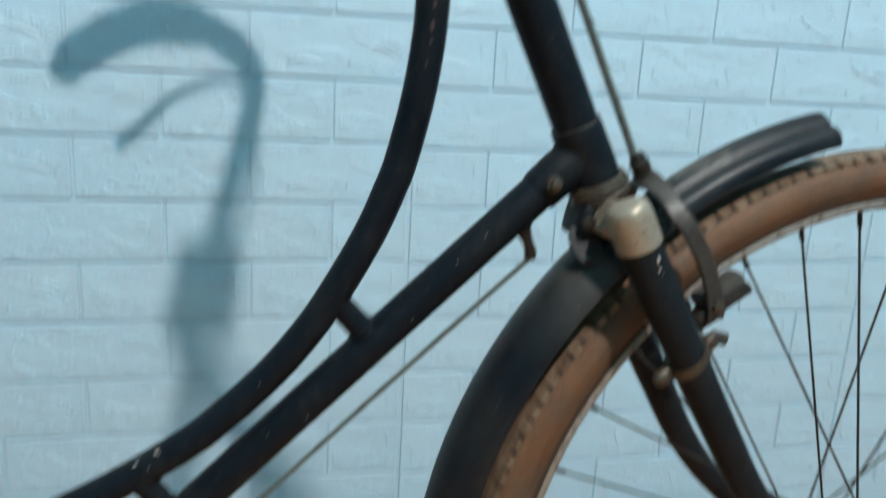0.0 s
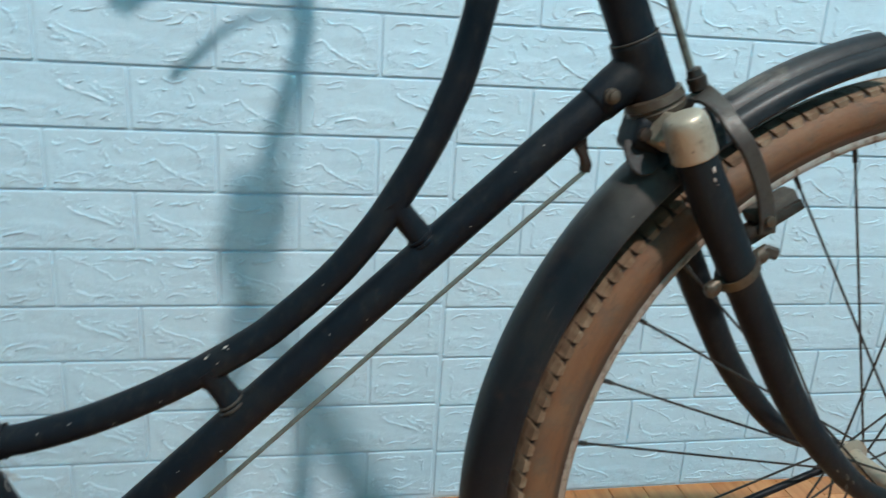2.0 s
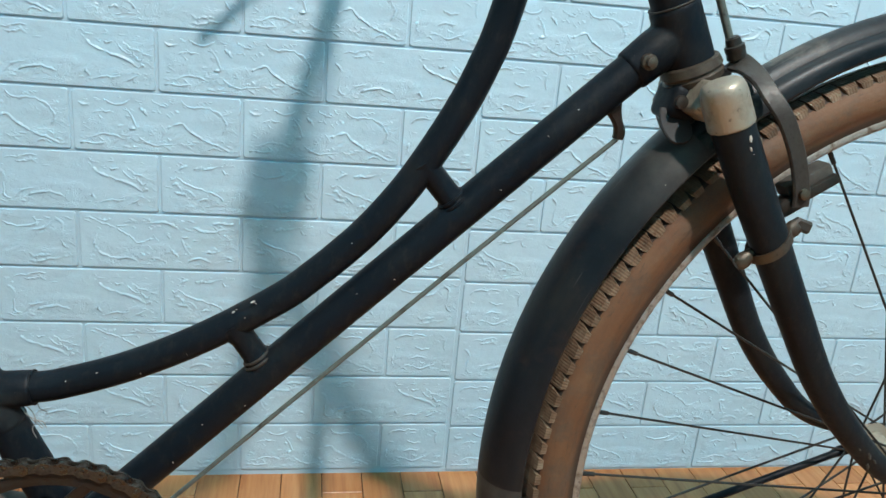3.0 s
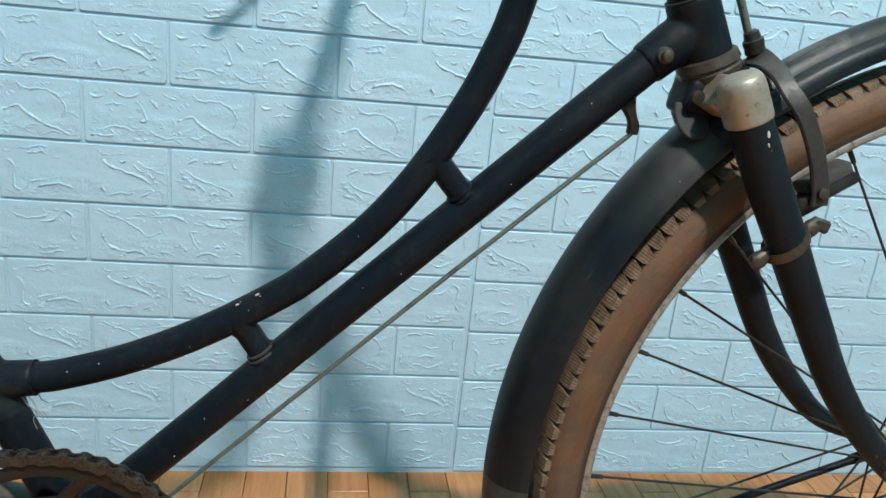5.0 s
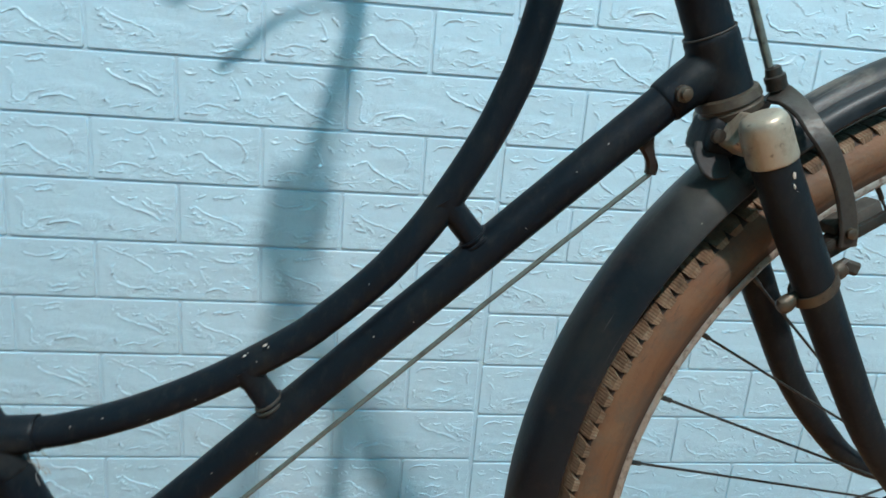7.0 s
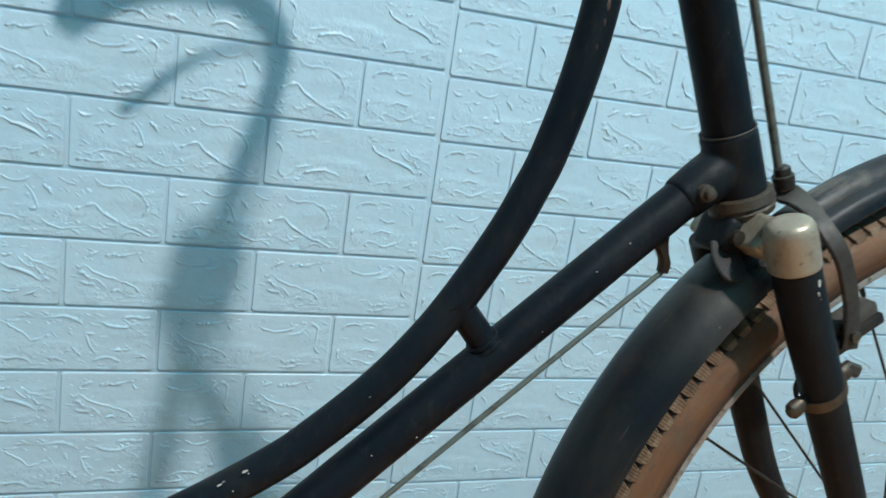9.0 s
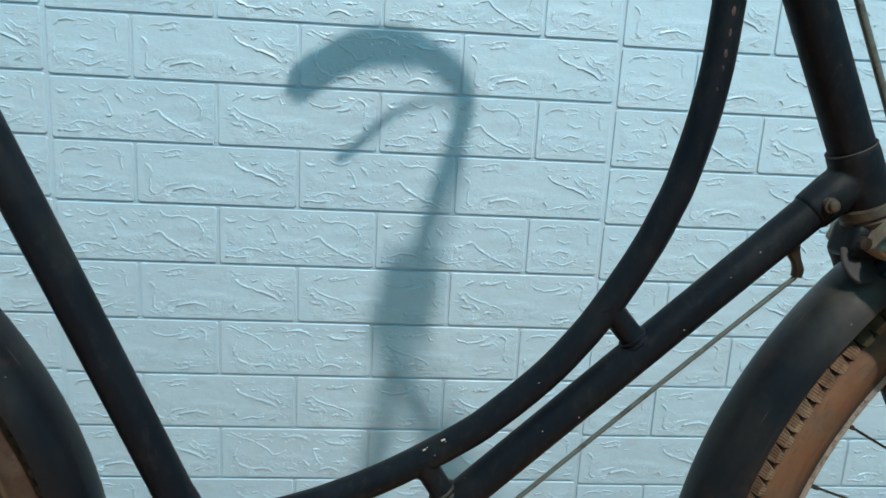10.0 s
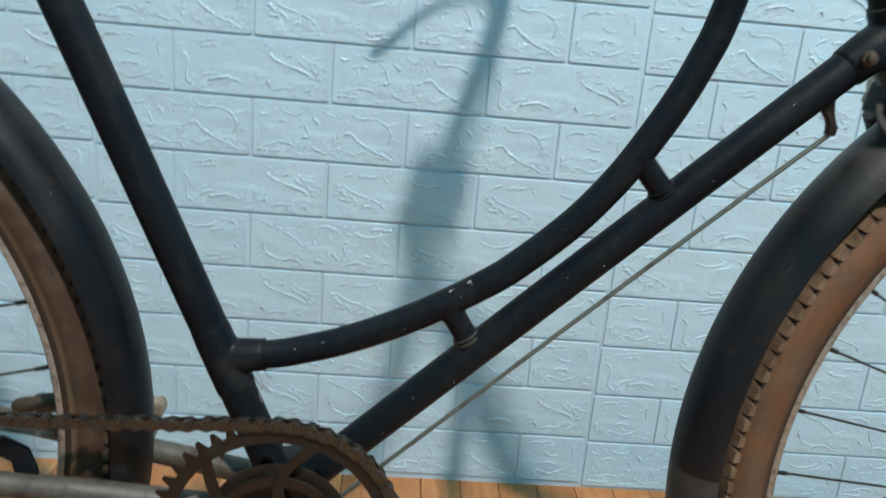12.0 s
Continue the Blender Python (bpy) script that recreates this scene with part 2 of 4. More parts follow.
def tyre_rubber(name, c, stripe, k=1.0, wall=(0.303, 0.345)):
    """Aged tan rubber: streaks round the wheel, mottled dirt and a dark line at the bead; stripe lightens a band of the
    wall.
    """
    m, n, l, p = material(name)
    vec = coords(n, l)
    ring_v, rad = polar(n, l, c, (130.0, 7.0, 130.0))
    streak = noise_tex(n, l, ring_v, 1.0, 4.0, 0.6)
    mott = noise_tex(n, l, vec, 38.0, 8.0, 0.75)
    c1 = ramp(n, l, streak.outputs["Fac"], [(0.3, (0.128 * k, 0.053 * k, 0.021 * k)), (0.5, (0.158 * k, 0.069 * k, 0.028 * k)), (0.72, (0.172 * k, 0.086 * k, 0.039 * k))])
    dirt = ramp(n, l, mott.outputs["Fac"], [(0.45, grey(0.0)), (0.62, grey(0.8))])
    col = mix(n, l, dirt.outputs[0], c1.outputs[0], (0.070, 0.046, 0.030))
    dust = ramp(n, l, noise_tex(n, l, vec, 18.0, 6.0, 0.75).outputs["Fac"], [(0.50, grey(0.0)), (0.70, grey(0.35))])
    col = mix(n, l, dust.outputs[0], col, (0.20 * k, 0.138 * k, 0.082 * k))
    crack_v, rad = polar(n, l, c, (300.0, 16.0, 300.0))
    crack = ramp(n, l, noise_tex(n, l, crack_v, 1.0, 5.0, 0.7).outputs["Fac"], [(0.60, grey(0.0)), (0.67, grey(0.6))])
    col = mix(n, l, crack.outputs[0], col, (0.050 * k, 0.030 * k, 0.018 * k))
    band = n.new("ShaderNodeMapRange")
    band.inputs["From Min"].default_value, band.inputs["From Max"].default_value = wall
    l.new(rad.outputs["Value"], band.inputs["Value"])
    bead = ramp(n, l, band.outputs[0], [(0.08, grey(0.9)), (0.13, grey(0.85)), (0.19, grey(0.0))])
    col = mix(n, l, bead.outputs[0], col, (0.035, 0.022, 0.014))
    if stripe:
        light = ramp(n, l, band.outputs[0], [(0.16, grey(0.0)), (0.20, grey(0.75)), (0.27, grey(0.6)), (0.34, grey(0.0))])
        col = mix(n, l, light.outputs[0], col, (0.20, 0.132, 0.080))
    l.new(col, p.inputs["Base Color"])
    p.inputs["Roughness"].default_value = 0.72
    b0 = bump(n, l, p, streak.outputs["Fac"], 0.0006, 0.5)
    bump(n, l, p, noise_tex(n, l, vec, 300.0, 5.0).outputs["Fac"], 0.0006, 0.6, b0)
    return m


FRONT, REAR, BB = (0.9940, 0.3400), (-0.1390, 0.3440), (0.3268, 0.2885)
GUARD_C, TIP_C = (0.9862, 0.3495), (0.9895, 0.3475)
FOAM = foam_brick()
JOINT = wall_paint("foam_joint_paint", (0.40, 0.60, 0.70), (0.44, 0.63, 0.73), 8.0, 0.45)
# saturated blues for unseen walls and ceiling, picked to tint light in the shadows
PLASTER = wall_paint("blue_plaster", (0.018, 0.205, 0.300), (0.026, 0.235, 0.335))
CEILING = wall_paint("blue_ceiling_paint", (0.075, 0.285, 0.355), (0.09, 0.31, 0.385))
WOOD = floor_wood()
SEAM = wall_paint("dark_floor_joint", (0.05, 0.025, 0.012), (0.09, 0.045, 0.02), 20.0, 0.7)
BLACK = black_paint("old_black_paint", 0.010)
LUG = black_paint("grimy_black_paint", 0.03)
# FORK is the frame's black paint with paler base shades
FORK = black_paint("dust_dulled_black_paint", 0.010, ((0.0066, 0.0094, 0.0122), (0.0095, 0.0122, 0.0146)))
STAY = worn_metal("grimy_stay_paint", (0.085, 0.080, 0.066), (0.030, 0.025, 0.018), (0.5, 0.7), 0.15, 45.0)
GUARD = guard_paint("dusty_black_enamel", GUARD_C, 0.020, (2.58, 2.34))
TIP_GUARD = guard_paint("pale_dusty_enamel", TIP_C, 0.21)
REAR_GUARD = guard_paint("brown_dusty_enamel", REAR, 0.035)
NICKEL = worn_metal("dull_nickel", (0.34, 0.295, 0.225), (0.12, 0.09, 0.06), (0.42, 0.62), 0.45, 60.0, 0.5, 0.78)
DARK_STEEL = worn_metal("dirty_steel", (0.042, 0.038, 0.032), (0.022, 0.016, 0.011), (0.4, 0.7), 0.7, 70.0)
CAKED = worn_metal("dust_coated_steel", (0.042, 0.037, 0.030), (0.020, 0.016, 0.013), (0.48, 0.72), 0.25, 55.0)
BRASSY = worn_metal("rusty_brown_steel", (0.085, 0.070, 0.050), (0.034, 0.024, 0.016), (0.4, 0.7), 0.6, 60.0)
DUSTY = worn_metal("dust_caked_paint", (0.036, 0.034, 0.028), (0.012, 0.011, 0.009), (0.6, 0.7), 0.2, 40.0)
RUST = worn_metal("rusted_chain_steel", (0.028, 0.021, 0.0155), (0.013, 0.008, 0.0055), (0.36, 0.7), 0.6, 120.0)
ROD = worn_metal("tarnished_rod_steel", (0.110, 0.134, 0.120), (0.036, 0.040, 0.034), (0.30, 0.55), 0.20, 90.0, 0.50, 0.70)
RIM = worn_metal("pitted_rim_chrome", (0.31, 0.28, 0.24), (0.10, 0.065, 0.04), (0.42, 0.65), 0.5, 140.0, 0.50, 0.68)
CHAIN = worn_metal("greasy_chain_steel", (0.080, 0.074, 0.062), (0.022, 0.016, 0.011), (0.26, 0.6), 0.85, 160.0)
SPOKE = worn_metal("dull_spoke_steel", (0.034, 0.037, 0.036), (0.03, 0.023, 0.016), (0.4, 0.7), 0.7, 90.0)
# same rubber for both tyres; the rear one's colour is scaled much darker
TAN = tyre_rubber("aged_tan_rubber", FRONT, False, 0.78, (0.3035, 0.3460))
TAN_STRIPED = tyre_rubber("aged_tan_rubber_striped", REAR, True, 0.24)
# darker rubber of the tread zone, which shows between the shoulder blocks
TREAD_FLOOR = rubber("grimy_tread_floor", (0.014, 0.009, 0.006), (0.026, 0.017, 0.011), (0.045, 0.030, 0.020))


def tread_rubber(name, c, k=1.0):
    """Dusty tread rubber with fine ribs across each block."""
    m = rubber(name, (0.070 * k, 0.042 * k, 0.023 * k), (0.13 * k, 0.082 * k, 0.047 * k), (0.21 * k, 0.150 * k, 0.098 * k), 70.0)
    n, l = m.node_tree.nodes, m.node_tree.links
    p = n["Principled BSDF"]
    vec, rad = polar(n, l, c, (1.0, 990.0, 1.0))
    sep = n.new("ShaderNodeSeparateXYZ")
    l.new(vec.outputs[0], sep.inputs[0])
    wave = n.new("ShaderNodeMath")
    wave.operation = "SINE"
    l.new(sep.outputs["Y"], wave.inputs[0])
    before = p.inputs["Normal"].links[0].from_node
    bump(n, l, p, wave.outputs[0], 0.0002, 0.6, before)
    return m


# the rear tread is the front one's colour scaled down to 0.3
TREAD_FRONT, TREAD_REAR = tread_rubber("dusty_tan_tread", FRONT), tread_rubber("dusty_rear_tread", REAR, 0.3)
CHIP = wall_paint("dried_white_paint", (0.40, 0.38, 0.33), (0.55, 0.53, 0.47), 200.0)
SCRAPE = wall_paint("rusty_scrape", (0.035, 0.018, 0.014), (0.075, 0.042, 0.034), 300.0)
WEB = wall_paint("grey_cobweb", (0.22, 0.22, 0.21), (0.35, 0.35, 0.33), 300.0)
PAD = rubber("hardened_grey_rubber", (0.030, 0.028, 0.024), (0.048, 0.045, 0.038), (0.085, 0.078, 0.066), 90.0)
BLACK_RUBBER = rubber("black_rubber", (0.012, 0.012, 0.012), (0.02, 0.02, 0.02), (0.035, 0.033, 0.03))


# ---- building helpers ----
def part(name, bm, mat, parent, label="", smooth=True):
    me = bpy.data.meshes.new(name)
    bm.to_mesh(me)
    bm.free()
    me.materials.append(mat)
    if smooth:
        me.polygons.foreach_set("use_smooth", [True] * len(me.polygons))
        me.set_sharp_from_angle(angle=radians(38))
    ob = new(name, me)
    ob.parent = parent
    if label:
        tagged(ob, label)
    return ob


def thing(name, label, category, at=(0, 0, 0), group="", kind=""):
    ob = new(name)
    ob.location = at
    ob.empty_display_size = 0.05
    return tagged(ob, label, category, group, kind)


def smooth_line(points, steps=8):
    """A Catmull-Rom line through points of (x, y, z, ...)."""
    pts = [np.array(p, float) for p in points]
    pts = [2 * pts[0] - pts[1], *pts, 2 * pts[-1] - pts[-2]]
    out = []
    for a, b, c, d in zip(pts, pts[1:], pts[2:], pts[3:]):
        for i in range(steps):
            t = i / steps
            out.append(0.5 * (2 * b + (c - a) * t + (2 * a - 5 * b + 4 * c - d) * t * t + (3 * b - a - 3 * c + d) * t ** 3))
    return out + [pts[-2]]


def sweep(points, radius, sides=20, bm=None, squash=1.0, cap=True):
    """A round tube along points (x, y, z) or (x, y, z, r)."""
    bm = bm or bmesh.new()
    pts = [Vector(p[:3]) for p in points]
    rad = [float(p[3]) if len(p) > 3 else radius for p in points]
    tang = [((pts[min(i + 1, len(pts) - 1)] - pts[max(i - 1, 0)]).normalized()) for i in range(len(pts))]
    side = tang[0].cross(Vector((0, 1, 0)))
    if side.length < 0.1:
        side = tang[0].cross(Vector((1, 0, 0)))
    side.normalize()
    rings = []
    for p, t, r in zip(pts, tang, rad):
        side = (side - t * side.dot(t)).normalized()
        up = t.cross(side)
        rings.append([bm.verts.new(p + r * (math.cos(a) * side + squash * math.sin(a) * up)) for a in (2 * math.pi * k / sides for k in range(sides))])
    for a, b in zip(rings, rings[1:]):
        for k in range(sides):
            bm.faces.new((a[k], a[(k + 1) % sides], b[(k + 1) % sides], b[k]))
    if cap:
        bm.faces.new(rings[0][::-1])
        bm.faces.new(rings[-1])
    return bm


def lathe(profile, centre, segs=96, a0=0.0, a1=360.0, bm=None, closed=True):
    """A profile of (radius, side) turned about an axis along y through centre; angles in degrees from +x upwards."""
    bm = bm or bmesh.new()
    full = abs(a1 - a0) > 359.9
    count = segs if full else segs + 1
    rings = []
    for i in range(count):
        a = radians(a0 + (a1 - a0) * i / segs)
        rings.append([bm.verts.new((centre[0] + r * math.cos(a), centre[1] + s, centre[2] + r * math.sin(a))) for r, s in profile])
    n = len(profile)
    for i in range(segs):
        a, b = rings[i], rings[(i + 1) % count]
        for k in range(n if closed else n - 1):
            bm.faces.new((a[k], a[(k + 1) % n], b[(k + 1) % n], b[k]))
    if closed and not full:
        bm.faces.new(rings[0][::-1])
        bm.faces.new(rings[-1])
    bmesh.ops.recalc_face_normals(bm, faces=bm.faces)
    return bm


def block(size, m=None, bevel=0.0, segs=2, bm=None):
    """A box of that size about its pose's origin, with rounded edges."""
    b = bmesh.new()
    bmesh.ops.create_cube(b, size=1.0, matrix=Matrix.Diagonal((*size, 1)))
    if bevel:
        bmesh.ops.bevel(b, geom=b.edges[:], offset=bevel, segments=segs, affect="EDGES", profile=0.6)
    if m is not None:
        bmesh.ops.transform(b, matrix=m, verts=b.verts)
    if bm is None:
        return b
    tmp = bpy.data.meshes.new("tmp")
    b.to_mesh(tmp)
    b.free()
    bm.from_mesh(tmp)
    bpy.data.meshes.remove(tmp)
    return bm


def along(p, d, side=(0, 1, 0)):
    """A pose at p whose z axis runs along d and whose y axis lies near side."""
    z = Vector(d).normalized()
    x = Vector(side).cross(z).normalized()
    y = z.cross(x)
    return Matrix((( x[0], y[0], z[0], p[0]), (x[1], y[1], z[1], p[1]), (x[2], y[2], z[2], p[2]), (0, 0, 0, 1)))


def share(name, me, parent, m):
    ob = new(name, me)
    ob.parent = parent
    ob.matrix_basis = m
    return ob


# ---- room ----
ROOM_X, ROOM_Z = (-2.45, 3.15), 3.6
PITCH, PANEL = 0.0763, 0.7
BASE_Z = 0.008


def wall(name, size, at, mat, label):
    ob = part(name, block(size, pose(*at)), mat, None, smooth=False)
    return tagged(ob, label, "wall", kind="structure")


wall_back = wall("wall_north", (5.8, 0.12, ROOM_Z), (0.35, 0.0627, ROOM_Z / 2), JOINT, "light blue wall clad in foam brick panels")
# unseen walls and ceiling close the room and bounce blue light into the shade
wall("wall_south", (5.8, 0.12, ROOM_Z), (0.35, -4.66, ROOM_Z / 2), PLASTER, "unseen plain wall, blue to tint the bounced light")
wall("wall_west", (0.12, 4.6, ROOM_Z), (-2.51, -2.3, ROOM_Z / 2), PLASTER, "unseen plain side wall, blue to tint the bounced light")
wall("wall_east", (0.12, 4.6, ROOM_Z), (3.21, -2.3, ROOM_Z / 2), PLASTER, "unseen plain side wall, blue to tint the bounced light")
tagged(part("ceiling", block((5.84, 4.84, 0.1), pose(0.35, -2.3, ROOM_Z + 0.052)), CEILING, None, smooth=False), "unseen plain ceiling, dull blue to tint the bounced light", "ceiling", kind="structure")
floor = tagged(part("floor", block((5.84, 4.84, 0.1), pose(0.35, -2.3, -0.0535)), SEAM, None, smooth=False), "glossy orange wood-print floor laid in short boards", "floor", kind="structure")


# ---- bicycle ----
YB = -0.49
HEAD_DIR = Vector((0.447, 0, -0.894))
bike = thing("bicycle", "old black step-through bicycle with tan tyres and rod brakes", "bicycle", (0.43, YB, 0.0))


def bpart(name, bm, mat, parent=None, label="", smooth=True):
    """A part of the bicycle, built in the room's coordinates."""
    ob = part(name, bm, mat, parent or bike, label, smooth)
    if parent is None:
        ob.matrix_parent_inverse = Matrix.Translation(-bike.location)
    return ob


def flat(points, y=YB):
    return [(x, y, z, *rest) for x, z, *rest in points]


TOP = [(0.268, 0.4045), (0.287, 0.4058), (0.307, 0.4080), (0.325, 0.4112), (0.361, 0.4220), (0.398, 0.4372), (0.434, 0.4560), (0.471, 0.4790), (0.489, 0.4935), (0.509, 0.5115), (0.527, 0.5300),
       (0.543, 0.5498), (0.555, 0.5668), (0.567, 0.5868), (0.5785, 0.6075), (0.588, 0.6270), (0.595, 0.6445), (0.602, 0.6640), (0.611, 0.7020), (0.6165, 0.7390), (0.6185, 0.7740), (0.620, 0.820), (0.623, 0.870)]
bpart("top_tube", sweep(smooth_line(flat(TOP), 6), 0.0106, 24), BLACK, label="curved low step-through tube, black paint with white specks")
bpart("down_tube", sweep(flat([(0.3268, 0.2926), (0.45, 0.4112), (0.55, 0.5074), (0.70, 0.6517)]), 0.0128, 24), BLACK)
bpart("seat_tube", sweep(flat([(0.3268, 0.2890), (0.2234, 0.5260), (0.1025, 0.803)]), 0.0135, 24), BLACK)
bpart("head_tube", sweep(flat([(0.618, 0.892), (0.674, 0.780), (0.735, 0.656)]), 0.0152, 24), BLACK)
bpart("bridge_tube", sweep(flat([(0.559, 0.578, 0.0115), (0.5640, 0.5712, 0.0098), (0.568, 0.5680, 0.0088), (0.579, 0.5555, 0.0088), (0.5815, 0.553, 0.0096), (0.588, 0.546, 0.0125)]), 0.0088, 18), BLACK)
bpart("bridge_tube", sweep(flat([(0.4365, 0.458, 0.0115), (0.4415, 0.4504, 0.0098), (0.444, 0.4475, 0.0088), (0.4515, 0.4362, 0.0088), (0.4540, 0.4325, 0.0096), (0.460, 0.424, 0.0125)]), 0.0088, 18), BLACK)
bpart("bottom_bracket", lathe([(0.026, -0.034), (0.0275, -0.031), (0.0275, 0.031), (0.026, 0.034), (0.005, 0.034), (0.005, -0.034)], (BB[0], YB, BB[1]), 32), LUG)
for s in (-1, 1):
    bpart("chain_stay", sweep([(BB[0], YB + s * 0.022, BB[1], 0.010), (0.20, YB + s * 0.033, 0.306, 0.0095), (0.0, YB + s * 0.052, 0.330, 0.008), (REAR[0], YB + s * 0.058, REAR[1], 0.0065)], 0.009, 14), STAY, label="dusty grey-brown chain stay")
    bpart("seat_stay", sweep([(0.098, YB + s * 0.014, 0.815, 0.0070), (0.060, YB + s * 0.034, 0.765, 0.0070), (REAR[0], YB + s * 0.06, REAR[1] + 0.012, 0.006)], 0.007, 14), BLACK)


def on_head(z, y=YB):
    """The point of the steering axis at height z."""
    return (0.673 + (0.78 - z) * 0.5, y, z)


def ribbon(points, width, thick, side=(0, 1, 0), bm=None):
    """A flat strap along points (x, y, z): its thickness lies along side, its width across the way."""
    bm = bm or bmesh.new()
    pts = [Vector(p[:3]) for p in points]
    wide = [float(p[3]) if len(p) > 3 else width for p in points]
    rings = []
    for i, (p, w) in enumerate(zip(pts, wide)):
        t = (pts[min(i + 1, len(pts) - 1)] - pts[max(i - 1, 0)]).normalized()
        s = (Vector(side) - t * Vector(side).dot(t)).normalized()
        c = t.cross(s)
        b = min(thick, w) * 0.3
        outline = [(w / 2 - b, thick / 2), (w / 2, thick / 2 - b), (w / 2, b - thick / 2), (w / 2 - b, -thick / 2), (b - w / 2, -thick / 2), (-w / 2, b - thick / 2), (-w / 2, thick / 2 - b), (b - w / 2, thick / 2)]
        rings.append([bm.verts.new(p + c * u + s * v) for u, v in outline])
    for a, b in zip(rings, rings[1:]):
        for k in range(8):
            bm.faces.new((a[k], a[(k + 1) % 8], b[(k + 1) % 8], b[k]))
    bm.faces.new(rings[0][::-1])
    bm.faces.new(rings[-1])
    bmesh.ops.recalc_face_normals(bm, faces=bm.faces)
    return bm


def blend(ob, voxel=0.0011, rounds=7):
    """Melts the crossing tubes of a lug into one casting with filleted corners."""
    m = ob.modifiers.new("remesh", "REMESH")
    m.mode, m.voxel_size, m.use_smooth_shade = "VOXEL", voxel, True
    m = ob.modifiers.new("smooth", "SMOOTH")
    m.factor, m.iterations = 0.5, rounds
    return ob


# lugs
lug = sweep(flat([(0.7168, 0.6920, 0.0160), (0.7180, 0.6895, 0.0172), (0.7260, 0.6740, 0.0172), (0.7365, 0.653, 0.0172)]), 0.017, 28)
sweep(flat([(0.724, 0.674, 0.0150), (0.709, 0.6600, 0.0152), (0.6955, 0.6473, 0.0143), (0.6942, 0.6461, 0.0134)]), 0.015, 24, lug)
blend(bpart("head_lug", lug, BLACK))
bpart("lug_bolt", sweep([(0.7003, YB - 0.010, 0.6545, 0.0055), (0.7003, YB - 0.0172, 0.6545, 0.0052), (0.7003, YB - 0.0176, 0.6545, 0.0036), (0.7003, YB - 0.0212, 0.6545, 0.0033), (0.7003, YB - 0.0218, 0.6545, 0.0020)], 0.006, 14), BRASSY, label="rust-brown bolt head")
lug = sweep(flat([(0.274, 0.4048, 0.0130), (0.287, 0.4058, 0.0130), (0.3055, 0.4078, 0.0122), (0.3072, 0.4080, 0.0115)]), 0.013, 22)
sweep(flat([(0.2660, 0.4285, 0.0134), (0.2676, 0.425, 0.0140), (0.272, 0.4148, 0.0144), (0.2862, 0.382, 0.0145), (0.2877, 0.3785, 0.0138)]), 0.0148, 24, lug)
blend(bpart("seat_tube_lug", lug, LUG, label="black lug with brown grime in its corners"))


def bead(name, at, d, r, thick, mat, label=""):
    """A thin raised ring round a tube."""
    m = along(at, d)
    bm = bmesh.new()
    pts = [m @ Vector((r * math.cos(a), r * math.sin(a), 0)) for a in (2 * math.pi * k / 32 for k in range(33))]
    return bpart(name, sweep([(*q, thick) for q in pts], thick, 8, bm, cap=False), mat, label=label)


for (x0, z0), (x1, z1) in (((0.5665, 0.5697), (0.5800, 0.5545)), ((0.4425, 0.4495), (0.4530, 0.4340))):
    d = (x1 - x0, 0, z1 - z0)
    bead("weld_bead", (x1 + 0.05 * d[0], YB, z1 + 0.05 * d[2]), d, 0.0096, 0.0012, DUSTY if x0 < 0.5 else BLACK)
    bead("weld_bead", (x1 + 0.22 * d[0], YB, z1 + 0.22 * d[2]), d, 0.0106, 0.0012, DUSTY if x0 < 0.5 else LUG)
bead("lug_edge", (0.7170, YB, 0.6918), HEAD_DIR, 0.0164, 0.0007, DUSTY, "thin worn edge of the lug")
bead("lug_edge", (0.3068, YB, 0.4080), (1, 0, 0.1), 0.0118, 0.0005, LUG)

# torn cobweb under the seat tube lug
for k, pts in enumerate(([(0.2985, 0.3955), (0.3020, 0.3890), (0.3080, 0.3850), (0.3120, 0.3800)], [(0.3010, 0.3955), (0.3050, 0.3900), (0.3065, 0.3830), (0.3040, 0.3770), (0.3060, 0.3700)],
                         [(0.2960, 0.3950), (0.3030, 0.3840), (0.3100, 0.3760)], [(0.3070, 0.3960), (0.3085, 0.3905), (0.3130, 0.3880)], [(0.3030, 0.3800), (0.3090, 0.3790), (0.3110, 0.3740)])):
    bpart("cobweb_thread", sweep(smooth_line(flat(pts, YB - 0.004 + 0.002 * k), 4), 0.00032, 5), WEB, label="fine grey cobweb thread")


def paint_chip(x, z, size, turn, y=YB - 0.0118, name="paint_chip", mat=None):
    """A small flake of dried white paint."""
    bm = bmesh.new()
    size *= 1.0 if size > 0.0015 else 0.65
    bmesh.ops.create_icosphere(bm, subdivisions=1, radius=1.0, matrix=pose(x, y, z, 0, turn, 0) @ Matrix.Diagonal((size * 0.75, 0.0008, size * 0.30, 1)))
    return bpart(name, bm, mat or CHIP)


for x, z, size, turn in ((0.4512, 0.4782, 0.0026, -30), (0.4385, 0.4705, 0.0020, -30), (0.4532, 0.4770, 0.0012, 40), (0.4405, 0.4725, 0.0010, 0), (0.4460, 0.4665, 0.0010, 10), (0.408, 0.4390, 0.0010, 80), (0.378, 0.4240, 0.0008, 70),
                         (0.350, 0.4245, 0.0013, -20), (0.330, 0.4180, 0.0010, 15), (0.515, 0.5220, 0.0010, -40)):
    paint_chip(x, z, size, turn, YB - 0.0102)
